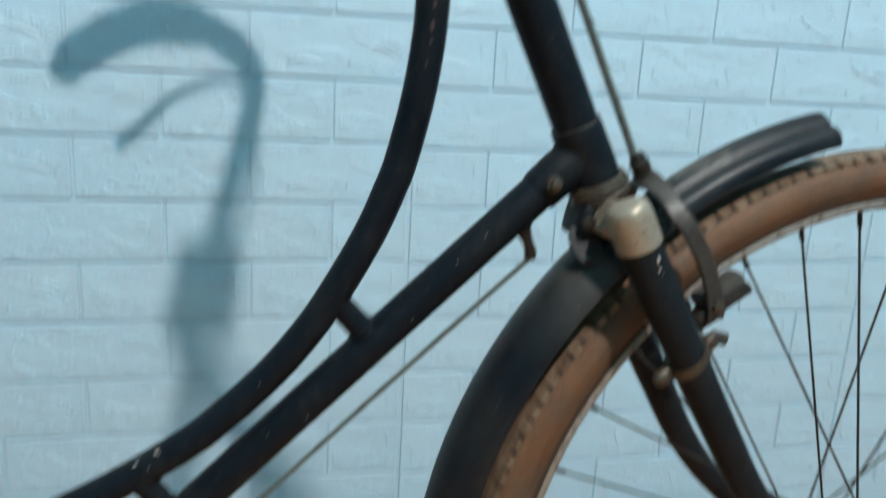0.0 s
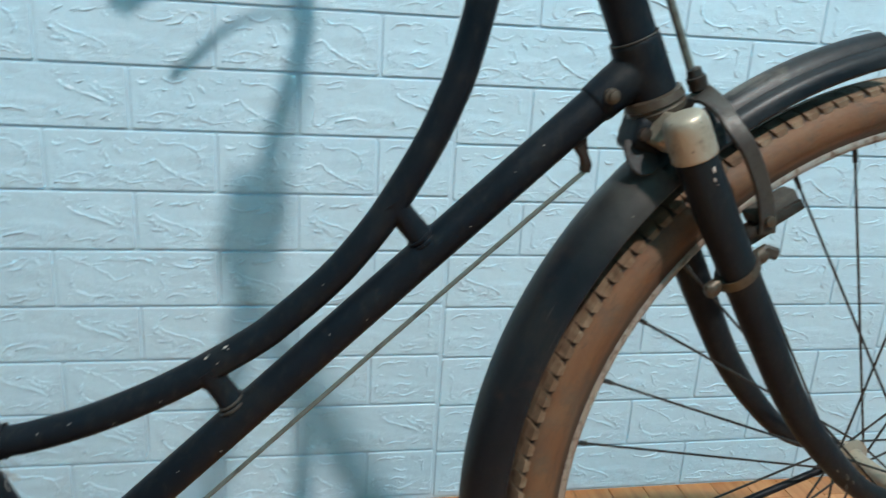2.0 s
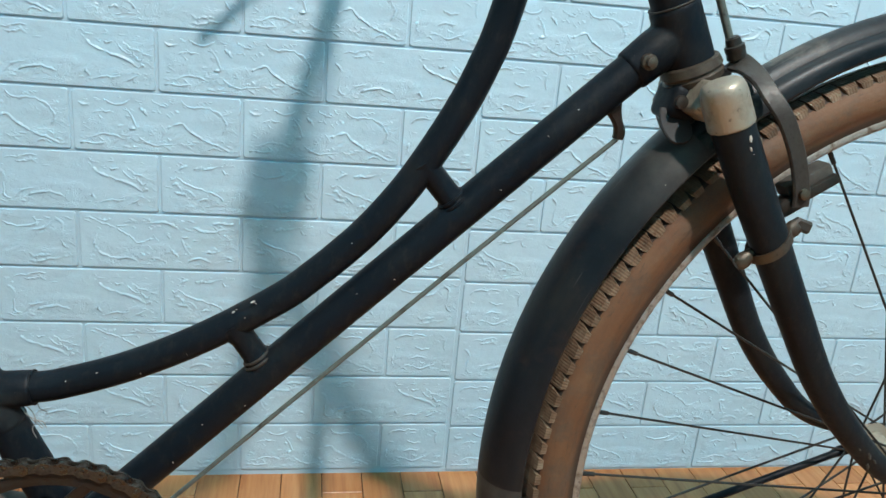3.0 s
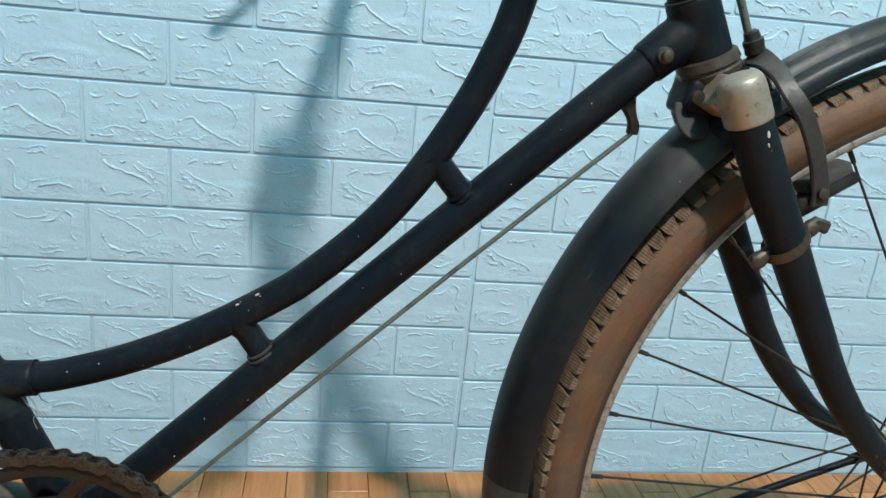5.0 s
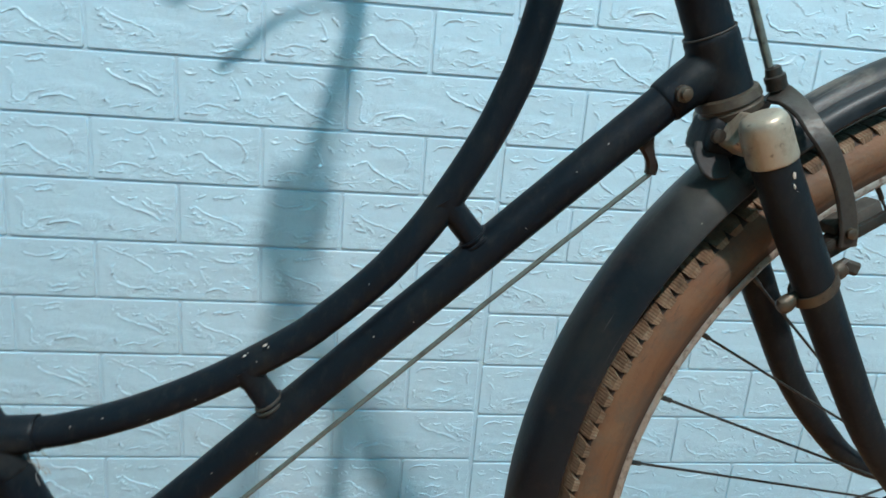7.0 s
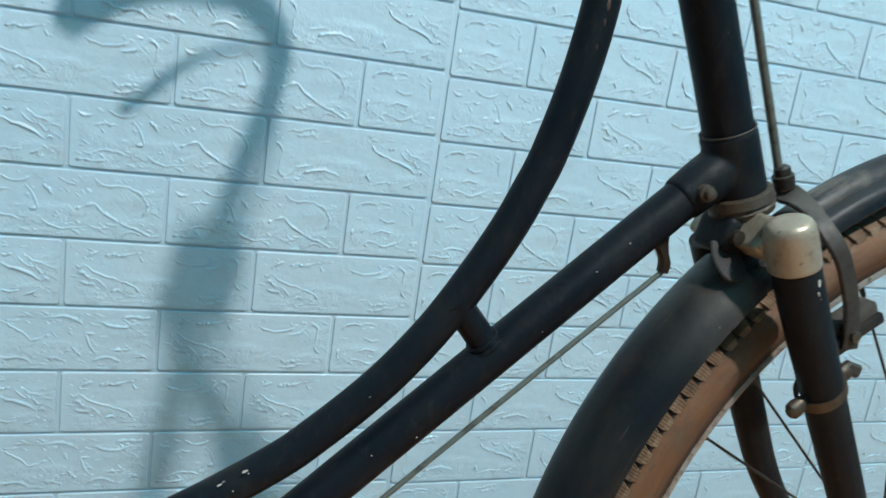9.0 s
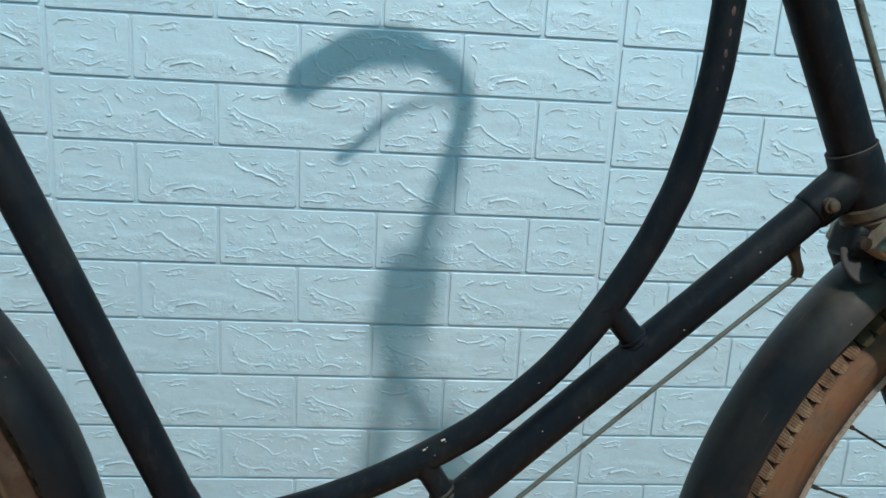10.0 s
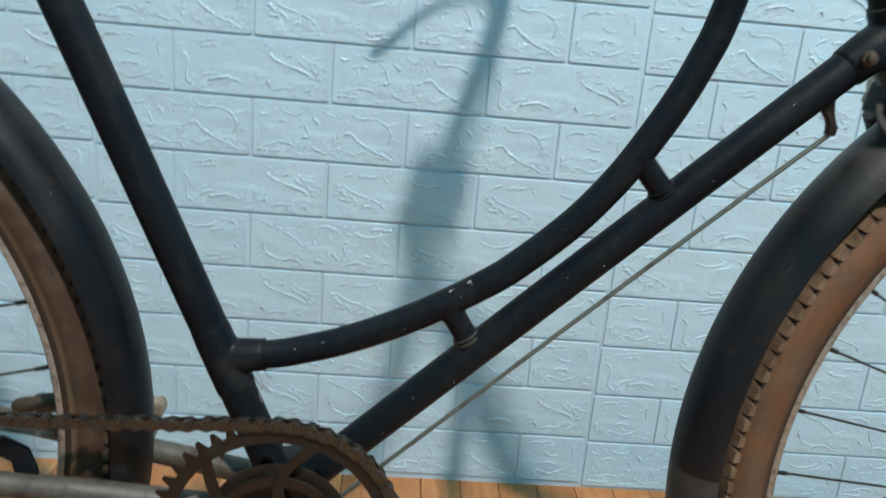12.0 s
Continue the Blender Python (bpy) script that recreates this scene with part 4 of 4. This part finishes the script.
def sprocket(name, c, teeth, r, inner, mat, parent, label):
    bm = lathe([(inner, -0.0013), (r - 0.0055, -0.0013), (r - 0.0045, -0.0009), (r - 0.0045, 0.0009), (r - 0.0055, 0.0013), (inner, 0.0013)], (c[0], YC, c[1]), 88)
    for k in range(teeth):
        a = 360.0 * (k + 0.5) / teeth
        m = pose(c[0], YC, c[1]) @ pose(0, 0, 0, 0, -a, 0) @ pose(r - 0.0015, 0, 0)
        v = [bm.verts.new(m @ Vector(p)) for p in ((-0.004, -0.0011, -0.0042), (-0.004, -0.0011, 0.0042), (0.0045, -0.0008, 0.0012), (0.0045, -0.0008, -0.0012), (-0.004, 0.0011, -0.0042), (-0.004, 0.0011, 0.0042), (0.0045, 0.0008, 0.0012), (0.0045, 0.0008, -0.0012))]
        for f in ((0, 3, 2, 1), (4, 5, 6, 7), (0, 4, 7, 3), (3, 7, 6, 2), (2, 6, 5, 1)):
            bm.faces.new([v[i] for i in f])
    return bpart(name, bm, mat, parent, label)


chainset = new("chainwheel")
chainset.parent = bike
chainset.matrix_parent_inverse = Matrix.Translation(-bike.location)
tagged(chainset, "rusted steel chainwheel with open spokes")
sprocket("toothed_ring", BB, TEETH, R1, 0.0745, RUST, chainset, "rusted toothed ring")
for k in range(6):
    a = 60 * k + 14
    m = pose(BB[0], YC, BB[1], 0, -a, 0)
    bpart("spider_arm", ribbon(smooth_line([m @ Vector(p) for p in ((0.020, -0.001, 0), (0.034, -0.001, 0.010), (0.052, -0.001, 0.010), (0.076, 0, -0.002))], 4), 0.0085, 0.003), RUST, chainset)
bpart("inner_ring", lathe([(0.040, -0.0015), (0.047, -0.0015), (0.047, 0.0015), (0.040, 0.0015)], (BB[0], YC, BB[1]), 64), RUST, chainset)
# disc added behind the arms to paint in the chainwheel's shaded, dark inside
bpart("dust_disc", lathe([(0.010, 0.0060), (0.050, 0.0060), (0.053, 0.0068), (0.053, 0.0080), (0.010, 0.0080)], (BB[0], YC, BB[1]), 64), RUST, chainset, "added dark disc in place of the shade inside the chainwheel")
bpart("chainwheel_hub", lathe([(0.004, -0.010), (0.018, -0.010), (0.024, -0.004), (0.024, 0.004), (0.018, 0.012), (0.004, 0.012)], (BB[0], YC, BB[1]), 32), RUST, chainset)
sprocket("rear_sprocket", REAR, COG, R2, 0.012, RUST, None, "rusted rear sprocket")


def link_mesh(name, side, thick):
    bm = bmesh.new()
    for s in (-1, 1):
        outline = []
        for k in range(9):
            a = radians(-100 + 200 * k / 8)
            outline.append((0.0060 + 0.0043 * math.cos(a), 0.0043 * math.sin(a)))
        outline.append((0.0, 0.0029))
        for k in range(9):
            a = radians(80 + 200 * k / 8)
            outline.append((-0.0060 + 0.0043 * math.cos(a), 0.0043 * math.sin(a)))
        outline.append((0.0, -0.0029))
        lo = [bm.verts.new((x, s * side - thick / 2, z)) for x, z in outline]
        hi = [bm.verts.new((x, s * side + thick / 2, z)) for x, z in outline]
        bm.faces.new(lo)
        bm.faces.new(hi[::-1])
        for i in range(len(lo)):
            j = (i + 1) % len(lo)
            bm.faces.new((lo[i], hi[i], hi[j], lo[j]))
    for x in (-0.0060, 0.0060):
        w, r = (side + 0.0012, 0.0018) if side > 0.003 else (side, 0.0038)
        sweep([(x, -w, 0), (x, w, 0)], r, 10, bm)
    bmesh.ops.recalc_face_normals(bm, faces=bm.faces)
    me = bpy.data.meshes.new(name)
    bm.to_mesh(me)
    bm.free()
    me.materials.append(CHAIN)
    return me


chain = new("chain")
chain.parent = bike
chain.matrix_parent_inverse = Matrix.Translation(-bike.location)
tagged(chain, "rusted roller chain")
dx, dz = REAR[0] - BB[0], REAR[1] - BB[1]
dist, base = math.hypot(dx, dz), math.atan2(dz, dx)
lean = math.acos((R1 - R2) / dist)
loop = []
a_top, a_low = base - lean, base + lean
steps = 60
for k in range(steps + 1):
    a = a_low + (a_top + 2 * math.pi - a_low) * k / steps
    loop.append((BB[0] + R1 * math.cos(a), BB[1] + R1 * math.sin(a)))
for k in range(1, 40):
    t = k / 40
    p, q = loop[steps], (REAR[0] + R2 * math.cos(a_top), REAR[1] + R2 * math.sin(a_top))
    loop.append((p[0] + (q[0] - p[0]) * t, p[1] + (q[1] - p[1]) * t - 0.007 * math.sin(math.pi * t)))
for k in range(21):
    a = a_top + (a_low - a_top) * k / 20
    loop.append((REAR[0] + R2 * math.cos(a), REAR[1] + R2 * math.sin(a)))
for k in range(1, 40):
    t = k / 40
    p, q = (REAR[0] + R2 * math.cos(a_low), REAR[1] + R2 * math.sin(a_low)), loop[0]
    loop.append((p[0] + (q[0] - p[0]) * t, p[1] + (q[1] - p[1]) * t - 0.014 * math.sin(math.pi * t)))
loop.append(loop[0])
seg = [math.dist(a, b) for a, b in zip(loop, loop[1:])]
total = sum(seg)
links = 2 * round(total / LINK / 2)
run = np.concatenate([[0], np.cumsum(seg)])
pins = [(float(np.interp(total * k / links, run, [p[0] for p in loop])), float(np.interp(total * k / links, run, [p[1] for p in loop]))) for k in range(links)]
inner, outer = link_mesh("inner_link", 0.0024, 0.0011), link_mesh("outer_link", 0.0037, 0.0011)
for k in range(links):
    p, q = pins[k], pins[(k + 1) % links]
    ang = math.degrees(math.atan2(q[1] - p[1], q[0] - p[0]))
    share("chain_link", inner if k % 2 else outer, chain, pose((p[0] + q[0]) / 2, YC + random.uniform(-0.0006, 0.0006), (p[1] + q[1]) / 2, 0, -ang, 0))


# ---- floor boards and foam bricks, the many pieces of the setting ----
BOARD = 0.058
board_cache = {}


def board_mesh(w, d):
    key = (round(w, 4), round(d, 4))
    if key not in board_cache:
        bm = block((w - 0.0012, d - 0.0012, 0.003), pose(0, 0, -0.0015), 0.0005, 1)
        me = bpy.data.meshes.new("floor_board")
        bm.to_mesh(me)
        bm.free()
        me.materials.append(WOOD)
        board_cache[key] = me
    return board_cache[key]


def boards(x0, x1, y0, y1, bm=None):
    i = 0
    x = x0
    while x < x1 - 0.001:
        y = 0.005 + (0.24 if i % 2 else 0.095) - (0.05 if i % 3 == 1 else 0.0)
        while y > y1:
            top, low = min(y, y0), max(y - 0.29, y1)
            if top - low > 0.012:
                if bm is None:
                    share("floor_board", board_mesh(BOARD, top - low), floor, pose(x + BOARD / 2, (top + low) / 2, 0.0))
                else:
                    block((BOARD - 0.0012, top - low - 0.0012, 0.003), pose(x + BOARD / 2, (top + low) / 2, -0.0015), bm=bm)
            y -= 0.29
        x += BOARD
        i += 1


boards(-0.70, 2.0, 0.005, -0.575)
rest = []
for x0, x1, y0, y1 in ((-2.45, -0.70, 0.0, -4.6), (2.0, 3.15, 0.0, -4.6), (-0.70, 2.0, -0.575, -4.6)):
    x = x0
    while x < x1 - 0.01:
        rest.append((x, min(x + BOARD, x1), y0, y1))
        x += BOARD
verts, faces = [], []
for x0, x1, y0, y1 in rest:
    b = len(verts)
    verts += [(x0 + 0.0006, y0, 0), (x1 - 0.0006, y0, 0), (x1 - 0.0006, y1, 0), (x0 + 0.0006, y1, 0), (x0 + 0.0006, y0, -0.003), (x1 - 0.0006, y0, -0.003), (x1 - 0.0006, y1, -0.003), (x0 + 0.0006, y1, -0.003)]
    faces += [(b + 3, b + 2, b + 1, b), (b, b + 1, b + 5, b + 4), (b + 1, b + 2, b + 6, b + 5), (b + 2, b + 3, b + 7, b + 6), (b + 3, b, b + 4, b + 7)]
me = bpy.data.meshes.new("far_floor_boards")
me.from_pydata(verts, [], faces)
me.materials.append(WOOD)
tagged(share("far_floor_boards", me, floor, Matrix()), kind="stuff")

GAP_H, GAP_V = 0.0032, 0.0034
brick_cache = {}


def brick_faces(w, h):
    """A low slab with sloping, rounded edges: outline points at three depths."""
    levels = [(0.0, 0.0022), (0.0005, 0.0004), (0.0010, 0.0)]
    rings = []
    for inset, y in levels:
        a, b = w / 2 - inset, h / 2 - inset
        c = min(0.0022, a * 0.5, b * 0.5)
        rings.append([(-a + c, y, -b), (a - c, y, -b), (a, y, -b + c), (a, y, b - c), (a - c, y, b), (-a + c, y, b), (-a, y, b - c), (-a, y, -b + c)])
    vs = [p for r in rings for p in r]
    fs = [tuple(range(len(vs) - 8, len(vs)))]
    for k in range(len(rings) - 1):
        for j in range(8):
            fs.append((8 * k + j, 8 * k + (j + 1) % 8, 8 * k + 8 + (j + 1) % 8, 8 * k + 8 + j))
    return vs, fs


# The mould has two ridge patterns, each also turned upside down, and one for half bricks: lines of (across, down, ...) from the upper left corner.
LOBE = [(1, [0.64, 0.09, 0.69, 0.19, 0.76, 0.18, 0.81, 0.19, 0.88, 0.285, 0.913, 0.41, 0.915, 0.52, 0.89, 0.63]),
        (-1, [0.547, 0.56, 0.58, 0.55, 0.64, 0.47, 0.68, 0.59, 0.72, 0.65, 0.773, 0.74]), (-1, [0.773, 0.74, 0.827, 0.80, 0.88, 0.845, 0.933, 0.93]),
        (1, [0.80, 0.90, 0.84, 0.86, 0.89, 0.89]), (-1, [0.513, 0.51, 0.547, 0.65]), (1, [0.307, 0.25, 0.34, 0.36, 0.373, 0.59, 0.327, 0.605]),
        (1, [0.187, 0.13, 0.227, 0.196, 0.293, 0.20, 0.333, 0.12]), (-1, [0.387, 0.26, 0.41, 0.29, 0.44, 0.39]), (1, [0.467, 0.11, 0.507, 0.175, 0.56, 0.20]),
        (1, [0.10, 0.48, 0.133, 0.49]), (-1, [0.033, 0.18, 0.067, 0.25, 0.12, 0.22]), (-1, [0.047, 0.57, 0.10, 0.65]), (1, [0.11, 0.78, 0.173, 0.71, 0.233, 0.72, 0.30, 0.78]),
        (1, [0.387, 0.74, 0.433, 0.82, 0.493, 0.86, 0.613, 0.82]), (1, [0.033, 0.88, 0.075, 0.86, 0.13, 0.88, 0.19, 0.85]), (1, [0.12, 0.36, 0.17, 0.33, 0.24, 0.35]), (-1, [0.36, 0.13, 0.41, 0.16])]
SLASH = [(-1, [0.61, 0.235, 0.64, 0.345, 0.70, 0.40, 0.75, 0.45, 0.84, 0.53, 0.91, 0.66]), (1, [0.10, 0.165, 0.137, 0.12, 0.18, 0.13, 0.226, 0.08, 0.288, 0.09]), (1, [0.157, 0.195, 0.20, 0.19, 0.24, 0.18, 0.274, 0.11]),
         (-1, [0.048, 0.335, 0.075, 0.39, 0.096, 0.49]), (1, [0.085, 0.57, 0.09, 0.80, 0.13, 0.84]), (1, [0.144, 0.825, 0.19, 0.69, 0.26, 0.64]), (-1, [0.22, 0.80, 0.267, 0.74, 0.35, 0.71, 0.44, 0.79]),
         (-1, [0.16, 0.85, 0.205, 0.87]), (1, [0.70, 0.245, 0.73, 0.26, 0.765, 0.235]), (1, [0.79, 0.29, 0.83, 0.40, 0.87, 0.43]), (1, [0.875, 0.40, 0.905, 0.50, 0.935, 0.50]),
         (1, [0.84, 0.33, 0.88, 0.34, 0.925, 0.37]), (1, [0.857, 0.22, 0.905, 0.19]), (-1, [0.58, 0.74, 0.60, 0.75, 0.62, 0.80]), (1, [0.64, 0.86, 0.72, 0.80, 0.76, 0.82, 0.80, 0.79]),
         (1, [0.83, 0.87, 0.856, 0.82, 0.91, 0.75]), (-1, [0.34, 0.45, 0.375, 0.48]), (1, [0.31, 0.26, 0.36, 0.25]), (-1, [0.91, 0.66, 0.925, 0.60, 0.945, 0.64])]
HALF = [(1, [0.10, 0.22, 0.20, 0.12, 0.34, 0.13, 0.42, 0.10, 0.58, 0.13]), (-1, [0.08, 0.36, 0.12, 0.50]), (1, [0.10, 0.55, 0.085, 0.68, 0.12, 0.76]), (1, [0.40, 0.36, 0.50, 0.41, 0.62, 0.40]),
        (1, [0.36, 0.62, 0.46, 0.56, 0.60, 0.60]), (1, [0.18, 0.85, 0.33, 0.76, 0.50, 0.82, 0.72, 0.73]), (1, [0.88, 0.14, 0.85, 0.28, 0.87, 0.46]), (-1, [0.70, 0.22, 0.78, 0.27]), (-1, [0.62, 0.86, 0.80, 0.84])]
RIDGE = ((-0.0008, 0.0002), (-0.0001, -0.0015), (0.0003, -0.0015), (0.0030, 0.0002))


def chip(vs, fs, rng, x, z, r):
    """A torn flake: a long, uneven, tilted crust with one broken edge."""
    lean, base, count, tilt = rng.uniform(0, 6.283), len(vs), 6, rng.uniform(-0.8, 0.3)
    c, s = math.cos(tilt), math.sin(tilt)

    def at(a, reach):
        u, v = 1.7 * r * reach * math.cos(a), 0.55 * r * reach * math.sin(a)
        return x + u * c - v * s, z + u * s + v * c

    for k in range(count):
        px, pz = at(6.283 * (k + rng.uniform(-0.3, 0.3)) / count, rng.uniform(0.6, 1.4))
        vs.append((px, 0.0002, pz))
    px, pz = at(lean, rng.uniform(0.4, 0.75))
    vs.append((px, -rng.uniform(0.0004, 0.0010), pz))
    fs += [(base + k, base + (k + 1) % count, base + count) for k in range(count)]


def ridges(w, h, motif, turned):
    """Raised ridges on a brick's face, steep on one flank and fading on the other, with torn flakes between."""
    vs, fs = [], []
    rng = random.Random(7 + len(motif))
    turn = -1 if turned else 1

    def put(q, y):
        x, z = turn * q[0], turn * q[2]
        return float(np.clip(x, 0.003 - w / 2, w / 2 - 0.003)), y, float(np.clip(z, 0.003 - h / 2, h / 2 - 0.003))

    for sign, flat_pts in motif:
        pts = [np.array([(flat_pts[k] - 0.5) * w, 0.0, (0.5 - flat_pts[k + 1]) * h]) for k in range(0, len(flat_pts), 2)]
        pts = [pts[0], (pts[0] + pts[1]) / 2, pts[1]] if len(pts) == 2 else smooth_line(pts, 5)
        pts = [p + np.array([rng.uniform(-1, 1), 0, rng.uniform(-1, 1)]) * 0.0008 for p in pts]
        sizes = [min(1.0, 0.25 + 0.75 * min(k, len(pts) - 1 - k) / 1.8) * rng.uniform(0.35, 1.3) * (0.75 if len(pts) == 3 else 1.0) for k in range(len(pts))]
        base, count, n = len(vs), len(pts), len(RIDGE)
        for k, p in enumerate(pts):
            t = pts[min(k + 1, count - 1)] - pts[max(k - 1, 0)]
            across = np.array([t[2], 0, -t[0]]) / np.linalg.norm(t) * sign
            for u, y in RIDGE:
                vs.append(put(p + across * u * (0.45 + 0.55 * sizes[k]), y * sizes[k] if y < 0 else y))
        for k in range(count - 1):
            for m in range(n - 1):
                f = (base + k * n + m, base + k * n + m + 1, base + (k + 1) * n + m + 1, base + (k + 1) * n + m)
                fs.append(f if sign < 0 else f[::-1])
    for k in range(50 if motif is HALF else 110):
        u, v = rng.uniform(0.04, 0.96), rng.choice((rng.uniform(0.07, 0.32), rng.uniform(0.66, 0.93), rng.uniform(0.07, 0.93)))
        r = rng.choice((rng.uniform(0.0018, 0.0028), rng.uniform(0.0028, 0.0050)))
        smooth = (0.62 < u < 0.90 and 0.2 < v < 0.72) if motif is LOBE else (0.15 < u < 0.8 and 0.2 < v < 0.72) if motif is HALF else ((0.10 < u < 0.62 and 0.2 < v < 0.66) or (0.28 < u < 0.56) or (0.6 < u < 0.8 and 0.4 < v < 0.75))
        x, y, z = put(np.array([(u - 0.5) * w, 0.0, (0.5 - v) * h]), 0.0)
        if not smooth and abs(x) < w / 2 - 0.008 and abs(z) < h / 2 - 0.006:
            chip(vs, fs, rng, x, z, r)
    return vs, fs


# pattern of each full brick, row by row: l or s, in capitals when turned upside down
ODD_ROWS, EVEN_ROWS = ("sLs", "sSS", "sSS", "sls"), ("lSl", "sLl", "SLS", "lll")


def motif_of(row, place):
    table = EVEN_ROWS if row % 2 == 0 else ODD_ROWS
    return table[(row // 2) % 4][place]


def brick_mesh(w, h, kind):
    key = (round(w, 4), round(h, 4), kind)
    if key not in brick_cache:
        me = bpy.data.meshes.new("brick")
        vs, fs = brick_faces(w, h)
        rv, rf = ridges(w, h, {"l": LOBE, "s": SLASH, "h": HALF}[kind.lower()], kind.isupper())
        fs += [tuple(i + len(vs) for i in f) for f in rf]
        vs += rv
        me.from_pydata(vs, [], fs)
        me.polygons.foreach_set("use_smooth", [False] * (len(fs) - len(rf)) + [len(f) == 4 for f in rf])
        me.materials.append(FOAM)
        brick_cache[key] = me
    return brick_cache[key]


far_v, far_f = [], []
DROP = {-4: 0.0, -3: 0.003, -2: 0.006, -1: 0.0035, 0: 0.0, 1: -0.0055, 2: -0.003, 3: 0.002, 4: 0.0}
for panel in range(-4, 5):
    for row in range(0, 48):
        cuts = [0.0, 0.2, 0.4, 0.6, 0.7] if row % 2 == 0 else [0.0, 0.1, 0.3, 0.5, 0.7]
        for place, (a, b) in enumerate(zip(cuts, cuts[1:])):
            x0 = panel * PANEL + a + (GAP_V * 0.75 if a == 0.0 else GAP_V / 2)
            x1 = panel * PANEL + b - (GAP_V * 0.75 if b == PANEL else GAP_V / 2)
            x0, x1 = max(x0, ROOM_X[0] + 0.002), min(x1, ROOM_X[1] - 0.002)
            z0 = BASE_Z + PITCH * row + DROP[panel] + GAP_H / 2
            z1 = z0 + PITCH - GAP_H
            z0, z1 = max(z0, 0.0015), min(z1, ROOM_Z - 0.004)
            if x1 - x0 < 0.02 or z1 - z0 < 0.02:
                continue
            c = ((x0 + x1) / 2, 0.0, (z0 + z1) / 2)
            if row < 14 and -0.75 < c[0] < 1.95:
                kind = motif_of(row, place - row % 2) if b - a > 0.15 else "h"
                share("brick", brick_mesh(x1 - x0, z1 - z0, kind), wall_back, Matrix.Translation(c))
            else:
                vs, fs = brick_faces(x1 - x0, z1 - z0)
                k = len(far_v)
                far_v += [(p[0] + c[0], p[1] + c[1], p[2] + c[2]) for p in vs]
                far_f += [tuple(i + k for i in f) for f in fs]
me = bpy.data.meshes.new("far_bricks")
me.from_pydata(far_v, [], far_f)
me.materials.append(FOAM)
tagged(share("far_bricks", me, wall_back, Matrix()), kind="stuff")
